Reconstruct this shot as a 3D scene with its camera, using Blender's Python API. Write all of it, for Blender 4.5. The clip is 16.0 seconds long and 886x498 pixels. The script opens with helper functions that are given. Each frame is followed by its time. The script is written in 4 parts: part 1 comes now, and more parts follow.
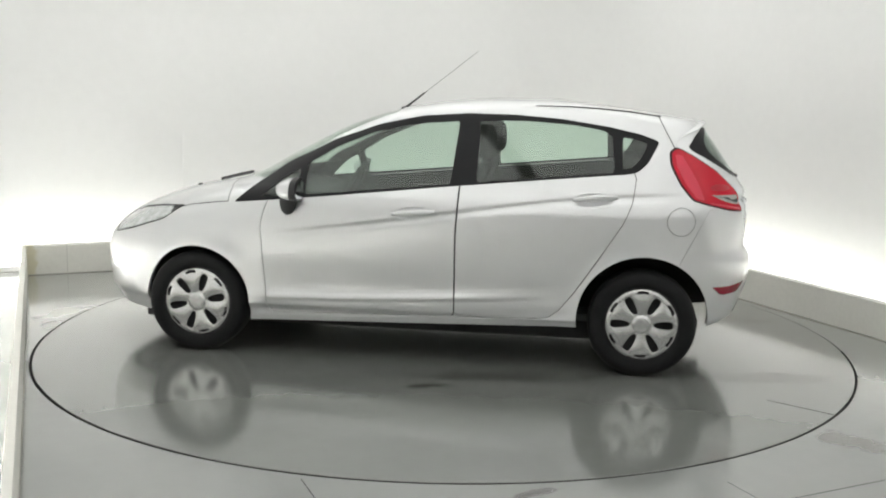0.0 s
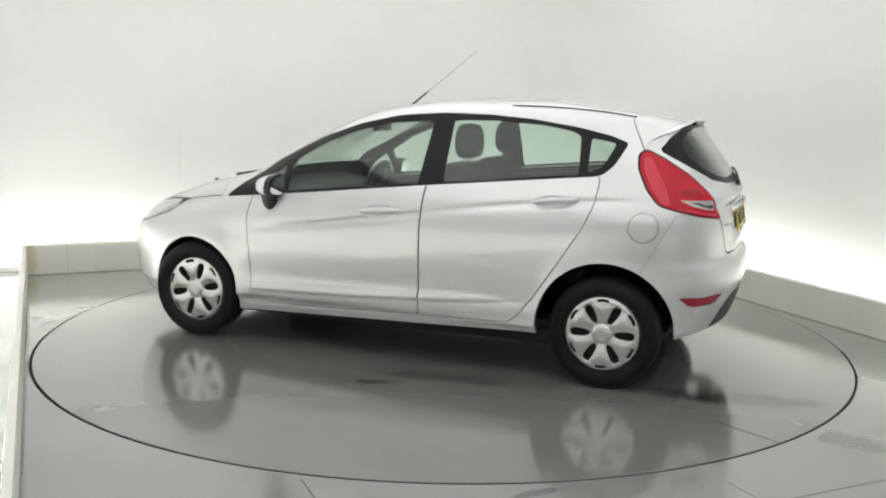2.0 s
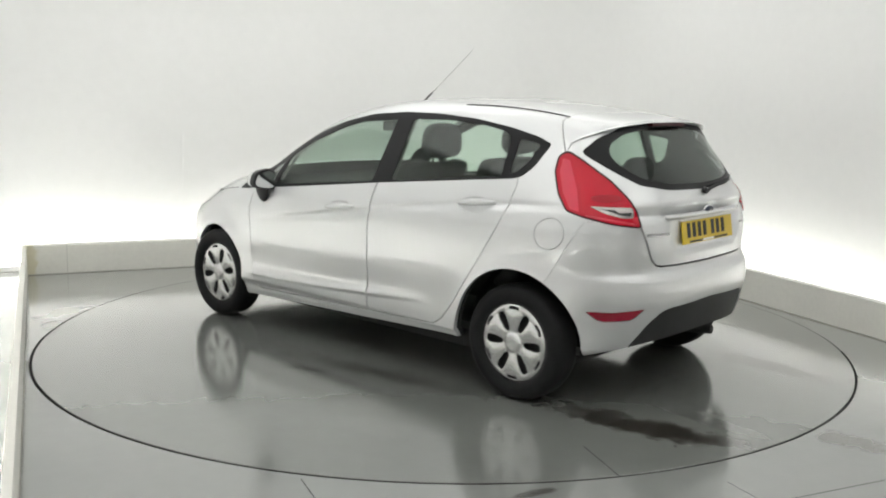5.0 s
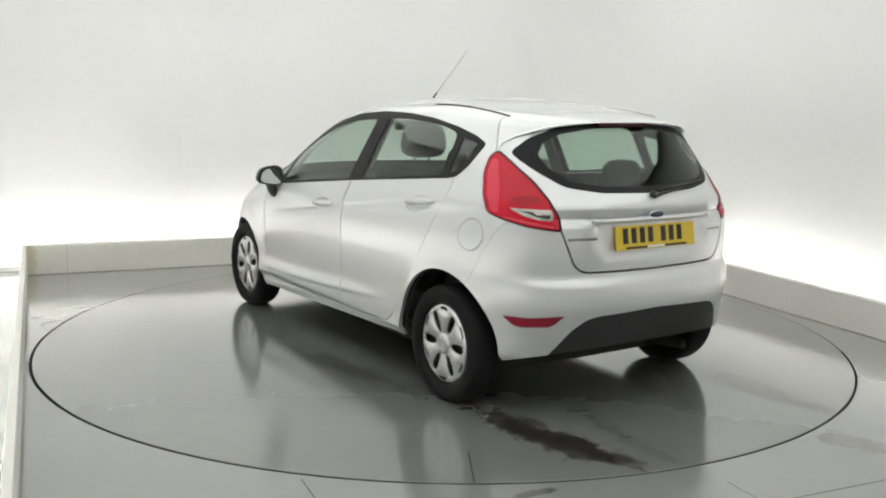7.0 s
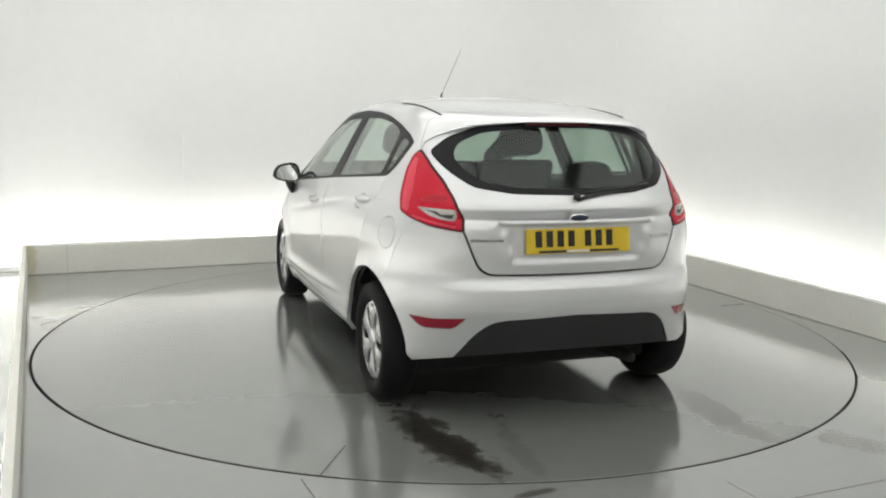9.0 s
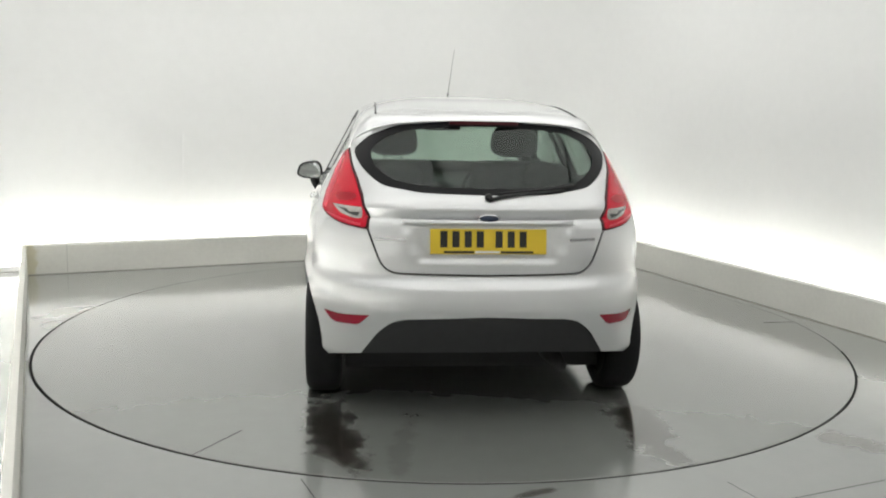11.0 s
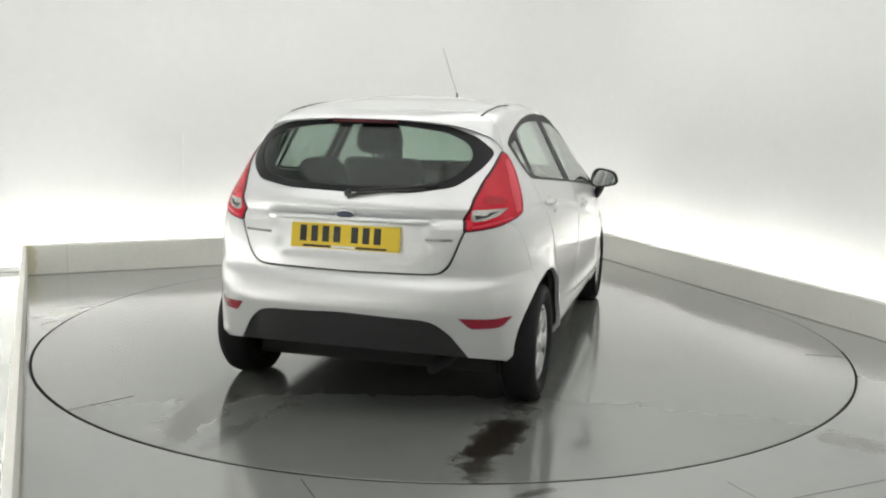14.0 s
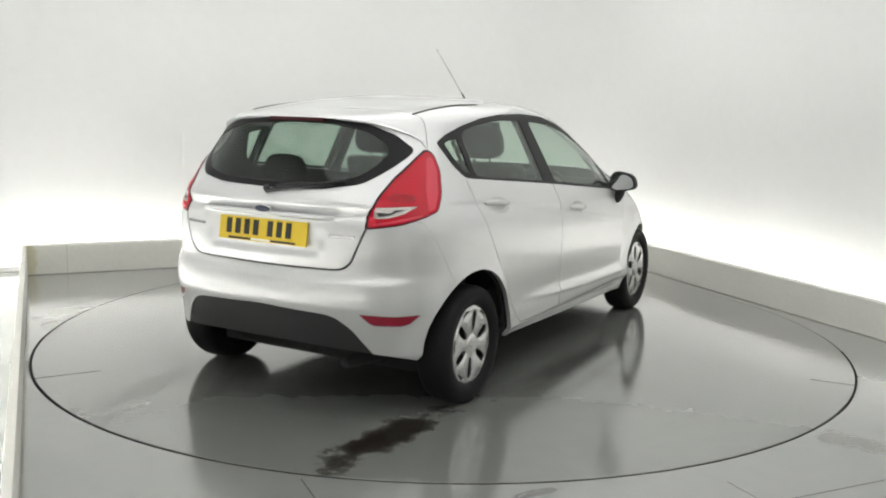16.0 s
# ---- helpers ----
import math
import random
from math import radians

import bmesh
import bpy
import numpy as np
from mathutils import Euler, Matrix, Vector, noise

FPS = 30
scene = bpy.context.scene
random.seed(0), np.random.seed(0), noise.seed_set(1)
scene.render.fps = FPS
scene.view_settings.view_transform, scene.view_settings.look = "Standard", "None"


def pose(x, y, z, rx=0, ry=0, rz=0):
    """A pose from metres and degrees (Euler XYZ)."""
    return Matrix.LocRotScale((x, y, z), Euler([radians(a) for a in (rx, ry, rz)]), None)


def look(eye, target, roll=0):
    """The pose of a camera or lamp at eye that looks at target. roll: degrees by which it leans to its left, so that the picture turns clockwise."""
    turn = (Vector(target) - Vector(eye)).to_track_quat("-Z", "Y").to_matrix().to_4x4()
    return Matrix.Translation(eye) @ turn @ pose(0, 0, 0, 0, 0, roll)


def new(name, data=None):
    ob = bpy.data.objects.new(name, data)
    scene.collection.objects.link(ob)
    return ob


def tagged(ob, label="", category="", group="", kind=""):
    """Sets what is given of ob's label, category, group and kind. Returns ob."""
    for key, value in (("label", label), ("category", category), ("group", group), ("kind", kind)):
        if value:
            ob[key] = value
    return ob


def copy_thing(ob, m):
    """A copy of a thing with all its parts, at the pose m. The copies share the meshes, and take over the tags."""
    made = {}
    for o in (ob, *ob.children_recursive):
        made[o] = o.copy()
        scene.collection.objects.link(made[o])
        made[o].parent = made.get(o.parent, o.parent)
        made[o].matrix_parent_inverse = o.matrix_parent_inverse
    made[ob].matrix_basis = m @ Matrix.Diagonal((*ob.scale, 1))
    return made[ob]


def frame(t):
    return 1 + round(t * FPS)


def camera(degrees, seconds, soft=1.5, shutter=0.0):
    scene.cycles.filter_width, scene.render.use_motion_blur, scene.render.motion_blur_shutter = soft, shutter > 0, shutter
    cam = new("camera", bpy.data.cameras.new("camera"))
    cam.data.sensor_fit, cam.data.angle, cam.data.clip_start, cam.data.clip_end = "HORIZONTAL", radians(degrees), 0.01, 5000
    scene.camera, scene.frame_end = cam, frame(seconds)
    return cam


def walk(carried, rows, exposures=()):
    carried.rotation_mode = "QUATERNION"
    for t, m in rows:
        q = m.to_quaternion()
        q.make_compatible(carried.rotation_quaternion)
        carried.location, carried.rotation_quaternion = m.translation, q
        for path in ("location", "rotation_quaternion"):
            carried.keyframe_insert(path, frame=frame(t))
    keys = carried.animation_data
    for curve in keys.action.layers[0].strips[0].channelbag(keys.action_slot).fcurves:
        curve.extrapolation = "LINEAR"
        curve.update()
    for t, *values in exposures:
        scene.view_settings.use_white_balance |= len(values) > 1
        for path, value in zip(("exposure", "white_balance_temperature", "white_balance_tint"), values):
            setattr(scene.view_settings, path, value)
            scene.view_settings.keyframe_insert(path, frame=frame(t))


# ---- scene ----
# camera: stands still on its tripod above the left kerb
cam = camera(50.26, 16.0, 2.0)
EYE = Vector((0.0, -5.895, 1.480))
YAW, PITCH, ROLL = radians(-0.156), radians(9.224), 1.158
AIM = EYE + Vector((math.sin(YAW) * math.cos(PITCH), math.cos(YAW) * math.cos(PITCH), -math.sin(PITCH)))
walk(cam, [(0.0, look(EYE, AIM, ROLL)), (16.0, look(EYE, AIM, ROLL))])

# the turning of table and car: seconds, degrees
TURN = [(0.0, 171.95), (0.5, 169.06), (1.0, 165.65), (1.5, 162.2), (2.0, 158.62), (2.5, 155.35), (3.0, 152.06), (3.5, 148.69),
        (4.0, 144.67), (4.5, 141.2), (5.0, 137.75), (5.5, 134.3), (6.0, 130.83), (6.5, 127.38), (7.0, 123.89), (7.5, 120.43),
        (8.0, 116.66), (8.5, 113.18), (9.0, 109.57), (9.5, 106.14), (10.0, 102.7), (10.5, 99.27), (11.0, 95.84), (11.5, 92.41),
        (12.0, 88.84), (12.5, 85.44), (13.0, 81.82), (13.5, 78.44), (14.0, 74.87), (14.5, 71.43), (15.0, 67.86), (15.5, 64.5), (16.0, 60.83)]
CAR_OFF = (0.062, -0.0105)
TABLE_R = 2.436

# ---- light ----
scene.view_settings.exposure = 0.06
world = bpy.data.worlds.new("world")
scene.world = world
world.use_nodes = True
world.node_tree.nodes["Background"].inputs[0].default_value = (0.8, 0.82, 0.85, 1)
world.node_tree.nodes["Background"].inputs[1].default_value = 0.02
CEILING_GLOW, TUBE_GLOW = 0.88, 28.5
# ---- materials ----
def material(name, color, rough=0.5, metal=0.0, coat=0.0, spec=0.5):
    m = bpy.data.materials.new(name)
    m.use_nodes = True
    b = m.node_tree.nodes["Principled BSDF"]
    b.inputs["Base Color"].default_value = (*color, 1)
    b.inputs["Roughness"].default_value = rough
    b.inputs["Metallic"].default_value = metal
    b.inputs["Coat Weight"].default_value = coat
    b.inputs["Coat Roughness"].default_value = 0.04
    b.inputs["Specular IOR Level"].default_value = spec
    return m


def grain(m, scale, amount, bump=0.0, rough=0.0, detail=6.0):
    """Two scales of noise in colour, roughness and relief."""
    t = m.node_tree
    b = t.nodes["Principled BSDF"]
    co = t.nodes.new("ShaderNodeTexCoord")
    big, fine = t.nodes.new("ShaderNodeTexNoise"), t.nodes.new("ShaderNodeTexNoise")
    big.inputs["Scale"].default_value, fine.inputs["Scale"].default_value = scale, scale * 14
    big.inputs["Detail"].default_value = fine.inputs["Detail"].default_value = detail
    add = t.nodes.new("ShaderNodeMath")
    add.operation = "ADD"
    for n, k in ((big, 0), (fine, 1)):
        t.links.new(co.outputs["Object"], n.inputs["Vector"])
        t.links.new(n.outputs["Fac"], add.inputs[k])
    rng = t.nodes.new("ShaderNodeMapRange")
    rng.inputs[1].default_value, rng.inputs[2].default_value = 0.6, 1.4
    rng.inputs[3].default_value, rng.inputs[4].default_value = 1 - amount, 1 + amount
    t.links.new(add.outputs[0], rng.inputs[0])
    mul = t.nodes.new("ShaderNodeVectorMath")
    mul.operation = "SCALE"
    mul.inputs[0].default_value = b.inputs["Base Color"].default_value[:3]
    t.links.new(rng.outputs[0], mul.inputs["Scale"])
    t.links.new(mul.outputs[0], b.inputs["Base Color"])
    if rough:
        r2 = t.nodes.new("ShaderNodeMapRange")
        r0 = b.inputs["Roughness"].default_value
        r2.inputs[1].default_value, r2.inputs[2].default_value = 0.6, 1.4
        r2.inputs[3].default_value, r2.inputs[4].default_value = max(0.02, r0 - rough), r0 + rough
        t.links.new(add.outputs[0], r2.inputs[0])
        t.links.new(r2.outputs[0], b.inputs["Roughness"])
    if bump:
        bp = t.nodes.new("ShaderNodeBump")
        bp.inputs["Strength"].default_value, bp.inputs["Distance"].default_value = 0.3, bump
        t.links.new(fine.outputs["Fac"], bp.inputs["Height"])
        t.links.new(bp.outputs[0], b.inputs["Normal"])
    return m


def glowing(name, color, strength):
    m = bpy.data.materials.new(name)
    m.use_nodes = True
    b = m.node_tree.nodes["Principled BSDF"]
    b.inputs["Base Color"].default_value = (0.8, 0.8, 0.8, 1)
    b.inputs["Emission Color"].default_value = (*color, 1)
    b.inputs["Emission Strength"].default_value = strength
    return m


def window_glass(name, tint, gloss=1.0, facing=0.1):
    m = bpy.data.materials.new(name)
    m.use_nodes = True
    t = m.node_tree
    t.nodes.clear()
    out, mix = t.nodes.new("ShaderNodeOutputMaterial"), t.nodes.new("ShaderNodeMixShader")
    tr, gl, fr = t.nodes.new("ShaderNodeBsdfTransparent"), t.nodes.new("ShaderNodeBsdfGlossy"), t.nodes.new("ShaderNodeLayerWeight")
    tr.inputs[0].default_value, gl.inputs["Roughness"].default_value = (*tint, 1), 0.03
    gl.inputs[0].default_value = (gloss, gloss, gloss, 1)
    # Schlick's curve: the same from both faces of a pane
    p5 = t.nodes.new("ShaderNodeMath")
    p5.operation = "POWER"
    p5.inputs[1].default_value = 5.0
    ma = t.nodes.new("ShaderNodeMath")
    ma.operation = "MULTIPLY_ADD"
    ma.inputs[1].default_value, ma.inputs[2].default_value = 1 - facing, facing
    fr.inputs["Blend"].default_value = 0.5
    t.links.new(fr.outputs["Facing"], p5.inputs[0])
    t.links.new(p5.outputs[0], ma.inputs[0])
    t.links.new(ma.outputs[0], mix.inputs[0])
    t.links.new(tr.outputs[0], mix.inputs[1])
    t.links.new(gl.outputs[0], mix.inputs[2])
    t.links.new(mix.outputs[0], out.inputs[0])
    return m


def stains(m, spots, dark):
    """Damp and dirty patches of their own ragged shape: (x, y, half length, half width, degrees, strength)."""
    t = m.node_tree
    b = t.nodes["Principled BSDF"]
    co, ns = t.nodes.new("ShaderNodeTexCoord"), t.nodes.new("ShaderNodeTexNoise")
    ns.inputs["Scale"].default_value, ns.inputs["Detail"].default_value, ns.inputs["Roughness"].default_value = 7.0, 8.0, 0.62
    t.links.new(co.outputs["Object"], ns.inputs["Vector"])
    total = None
    for x, y, hl, hw, deg, strength in spots:
        mp = t.nodes.new("ShaderNodeMapping")
        mp.vector_type = "TEXTURE"
        mp.inputs["Location"].default_value = (x, y, 0)
        mp.inputs["Rotation"].default_value = (0, 0, radians(deg))
        mp.inputs["Scale"].default_value = (hl, hw, 10)
        ln = t.nodes.new("ShaderNodeVectorMath")
        ln.operation = "LENGTH"
        add = t.nodes.new("ShaderNodeMath")
        add.operation = "MULTIPLY_ADD"
        add.inputs[1].default_value = 2.6
        rg = t.nodes.new("ShaderNodeMapRange")
        rg.interpolation_type = "SMOOTHSTEP"
        rg.inputs[1].default_value, rg.inputs[2].default_value, rg.inputs[3].default_value, rg.inputs[4].default_value = 1.8, 2.45, strength, 0.0
        t.links.new(co.outputs["Object"], mp.inputs[0])
        t.links.new(mp.outputs[0], ln.inputs[0])
        t.links.new(ns.outputs["Fac"], add.inputs[0])
        t.links.new(ln.outputs["Value"], add.inputs[2])
        t.links.new(add.outputs[0], rg.inputs[0])
        if total is None:
            total = rg
        else:
            mx = t.nodes.new("ShaderNodeMath")
            mx.operation = "MAXIMUM"
            t.links.new(total.outputs[0], mx.inputs[0])
            t.links.new(rg.outputs[0], mx.inputs[1])
            total = mx
    mix = t.nodes.new("ShaderNodeMix")
    mix.data_type = "RGBA"
    old = b.inputs["Base Color"].links[0].from_socket
    t.links.new(total.outputs[0], mix.inputs[0])
    t.links.new(old, mix.inputs[6])
    mix.inputs[7].default_value = (*dark, 1)
    t.links.new(mix.outputs[2], b.inputs["Base Color"])
    return m


WALL = grain(material("wall_paint", (0.8, 0.8, 0.79), 0.7), 0.9, 0.02, 0.0006)
KERB = grain(material("kerb_paint", (0.78, 0.77, 0.72), 0.55), 2.5, 0.05, 0.001)
stains(KERB, [(-2.40, 2.705, 0.05, 0.2, 0, 0.6)], (0.6, 0.55, 0.34))
FLOOR = grain(material("floor_paint", (0.25, 0.26, 0.247), 0.13, 0.0, 0.8, spec=1.0), 0.7, 0.035, 0.0, 0.03)
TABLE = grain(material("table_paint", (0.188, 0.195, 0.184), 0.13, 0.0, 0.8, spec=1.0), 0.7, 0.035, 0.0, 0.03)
for wet in (FLOOR, TABLE):
    wet.node_tree.nodes["Principled BSDF"].inputs["Coat Roughness"].default_value = 0.13
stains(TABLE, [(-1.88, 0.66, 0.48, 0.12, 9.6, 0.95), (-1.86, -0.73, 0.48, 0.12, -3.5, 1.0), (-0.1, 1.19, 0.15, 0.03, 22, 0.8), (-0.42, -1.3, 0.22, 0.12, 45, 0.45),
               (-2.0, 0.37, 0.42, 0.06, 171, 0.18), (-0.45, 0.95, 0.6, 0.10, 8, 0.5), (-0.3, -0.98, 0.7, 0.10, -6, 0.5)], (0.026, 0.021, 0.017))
stains(FLOOR, [(-2.2, 1.3, 0.3, 0.10, 45, 0.45), (-2.3, 0.95, 0.14, 0.06, 80, 0.35)], (0.6, 0.6, 0.57))
stains(FLOOR, [(0.9, -2.49, 0.22, 0.09, -62, 0.6), (-0.72, -2.44, 0.14, 0.03, 5, 0.7)], (0.06, 0.052, 0.045))
# grey of the kerb foot: dirt plus painted contact shade; board joints share it
KERB_DARK = grain(material("sealant", (0.3, 0.29, 0.26), 0.8), 6.0, 0.3)
GAP = material("gap_black", (0.012, 0.012, 0.012), 0.8)
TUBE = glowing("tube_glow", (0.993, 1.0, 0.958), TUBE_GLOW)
SOFTBOX = glowing("ceiling_glow", (0.993, 1.0, 0.967), CEILING_GLOW)
METAL_WHITE = material("white_metal", (0.75, 0.75, 0.74), 0.4)
PAINT = grain(material("silver_paint", (0.685, 0.69, 0.698), 0.38, 0.55, 1.0), 300.0, 0.03, 0.0, 0.0, 2.0)
PAINT.node_tree.nodes["Principled BSDF"].inputs["Coat IOR"].default_value = 1.65
PAINT.node_tree.nodes["Principled BSDF"].inputs["Coat Roughness"].default_value = 0.025
PLASTIC = grain(material("black_plastic", (0.018, 0.018, 0.019), 0.55), 30, 0.15, 0.0005)
GLOSS_BLACK = material("gloss_black", (0.010, 0.010, 0.011), 0.45, spec=0.2)
RUBBER = grain(material("tyre_rubber", (0.008, 0.008, 0.0085), 0.7, spec=0.25), 25, 0.2, 0.0006)
COVER = grain(material("wheel_silver", (0.6, 0.6, 0.6), 0.24, 0.75, 0.5), 24, 0.08, 0.0)
def soft_edges(m, radius):
    """Rounds the look of hard edges."""
    t = m.node_tree
    bv = t.nodes.new("ShaderNodeBevel")
    bv.samples = 6
    bv.inputs["Radius"].default_value = radius
    t.links.new(bv.outputs[0], t.nodes["Principled BSDF"].inputs["Normal"])
    return m


COVER = soft_edges(COVER, 0.006)
CHROME = material("chrome", (0.85, 0.85, 0.85), 0.12, 1.0)
RED = material("red_lens", (0.53, 0.008, 0.026), 0.22, 0.0, 0.0, 0.35)
BULB_RED = material("bulb_red", (0.40, 0.007, 0.022), 0.3, 0.0, 0.0, 0.3)
PALE_RED = material("pale_red_lens", (0.64, 0.03, 0.065), 0.3, 0.0, 0.0, 0.5)
REFLEX = material("reflector_red", (0.3, 0.008, 0.028), 0.2, 0.0, 0.3)
DARK_RED = material("dark_red_lens", (0.05, 0.004, 0.007), 0.3, 0.0, 0.0, 0.3)
CLEAR = grain(material("clear_lens", (0.5, 0.46, 0.44), 0.12, 0.5, 1.0), 22, 0.45, 0.002, 0.0, 2.0)
HEAD = grain(material("headlight_lens", (0.62, 0.64, 0.64), 0.15, 0.5, 1.0), 26, 0.4, 0.002, 0.0, 2.0)
SMOKED = material("smoked_lens", (0.035, 0.036, 0.036), 0.25, 0.0, 0.0, 0.3)
NAMEPLATE = material("nameplate_chrome", (0.42, 0.42, 0.43), 0.25, 0.8)
YELLOW = material("plate_yellow", (0.66, 0.47, 0.03), 0.35)
INK = material("plate_ink", (0.015, 0.015, 0.012), 0.5)
TRIM = grain(material("interior_trim", (0.035, 0.037, 0.036), 0.8), 18, 0.2, 0.0008)
FABRIC = grain(material("seat_fabric", (0.024, 0.025, 0.025), 0.95), 40, 0.25, 0.001)
MIRROR = material("mirror_glass", (0.8, 0.82, 0.82), 0.02, 1.0)
GLASS = window_glass("window_glass", (0.86, 0.92, 0.88), facing=0.04)
REAR_GLASS = window_glass("rear_window_glass", (0.69, 0.76, 0.72), facing=0.03)
# ---- small mesh tools ----
def part(name, bm, mat, parent=None, label="", smooth=False):
    """Links a bmesh or mesh as one object."""
    if isinstance(bm, bmesh.types.BMesh):
        me = bpy.data.meshes.new(name)
        bm.to_mesh(me)
        bm.free()
    else:
        me = bm
    me.name = name
    me.materials.clear()
    me.materials.append(mat)
    for p in me.polygons:
        p.material_index = 0
    if smooth:
        me.shade_smooth()
    ob = new(name, me)
    ob.parent = parent
    return tagged(ob, label)


def box(x0, x1, y0, y1, z0, z1, bevel=0.0, seg=2):
    bm = bmesh.new()
    bmesh.ops.create_cube(bm, size=1, matrix=Matrix.LocRotScale(((x0 + x1) / 2, (y0 + y1) / 2, (z0 + z1) / 2), None, (x1 - x0, y1 - y0, z1 - z0)))
    if bevel:
        bmesh.ops.bevel(bm, geom=bm.edges[:], offset=bevel, segments=seg, affect="EDGES", profile=0.6)
    return bm


def lathe(profile, seg=48, axis="z", closed=False):
    """Turns a profile of (radius, height) round an axis."""
    bm = bmesh.new()
    rings = []
    for r, h in profile:
        ring = []
        for k in range(seg):
            a = 2 * math.pi * k / seg
            c, s = r * math.cos(a), r * math.sin(a)
            ring.append(bm.verts.new({"z": (c, s, h), "y": (c, h, s), "x": (h, c, s)}[axis]))
        rings.append(ring)
    pairs = list(zip(rings, rings[1:])) + ([(rings[-1], rings[0])] if closed else [])
    for a, b in pairs:
        for k in range(seg):
            bm.faces.new((a[k], a[(k + 1) % seg], b[(k + 1) % seg], b[k]))
    if not closed:
        for ring in (rings[0], rings[-1]):
            if ring[0].co.length > 0:
                bm.faces.new(ring)
    bmesh.ops.recalc_face_normals(bm, faces=bm.faces)
    return bm


def rod(points, radius, seg=10):
    """A round bar along points; radius may be a list."""
    bm = bmesh.new()
    pts = [Vector(p) for p in points]
    rad = radius if isinstance(radius, (list, tuple)) else [radius] * len(pts)
    rings = []
    for i, p in enumerate(pts):
        d = (pts[min(i + 1, len(pts) - 1)] - pts[max(i - 1, 0)]).normalized()
        u = d.cross(Vector((0, 0, 1)) if abs(d.z) < 0.9 else Vector((0, 1, 0))).normalized()
        v = d.cross(u)
        rings.append([bm.verts.new(p + rad[i] * (math.cos(2 * math.pi * k / seg) * u + math.sin(2 * math.pi * k / seg) * v)) for k in range(seg)])
    for a, b in zip(rings, rings[1:]):
        for k in range(seg):
            bm.faces.new((a[k], a[(k + 1) % seg], b[(k + 1) % seg], b[k]))
    bm.faces.new(rings[0])
    bm.faces.new(rings[-1])
    bmesh.ops.recalc_face_normals(bm, faces=bm.faces)
    return bm


# ---- the room: its long axis is turned 24.2 degrees ----
ROOM = pose(0, 0, 0, 0, 0, 24.2)
U0, U1, V0, V1 = -2.424, 2.515, -7.6, 2.705   # inner faces of the kerbs
KERB_H, KERB_T, LEFT_T, LEFT_LEAN = 0.238, 0.055, 0.035, 0.0143
WU0, WU1, WV1 = -3.0, 3.02, 3.2               # inner faces of the walls
HEIGHT, CORNER = 3.3, 0.75


def placed(ob, m=ROOM):
    ob.matrix_world = m @ ob.matrix_world
    return ob


def leaned(bm, lean=True):
    """The left kerb runs slightly out of square with the back one."""
    for v in bm.verts:
        v.co.x -= LEFT_LEAN * (V1 - v.co.y) * lean
    return bm


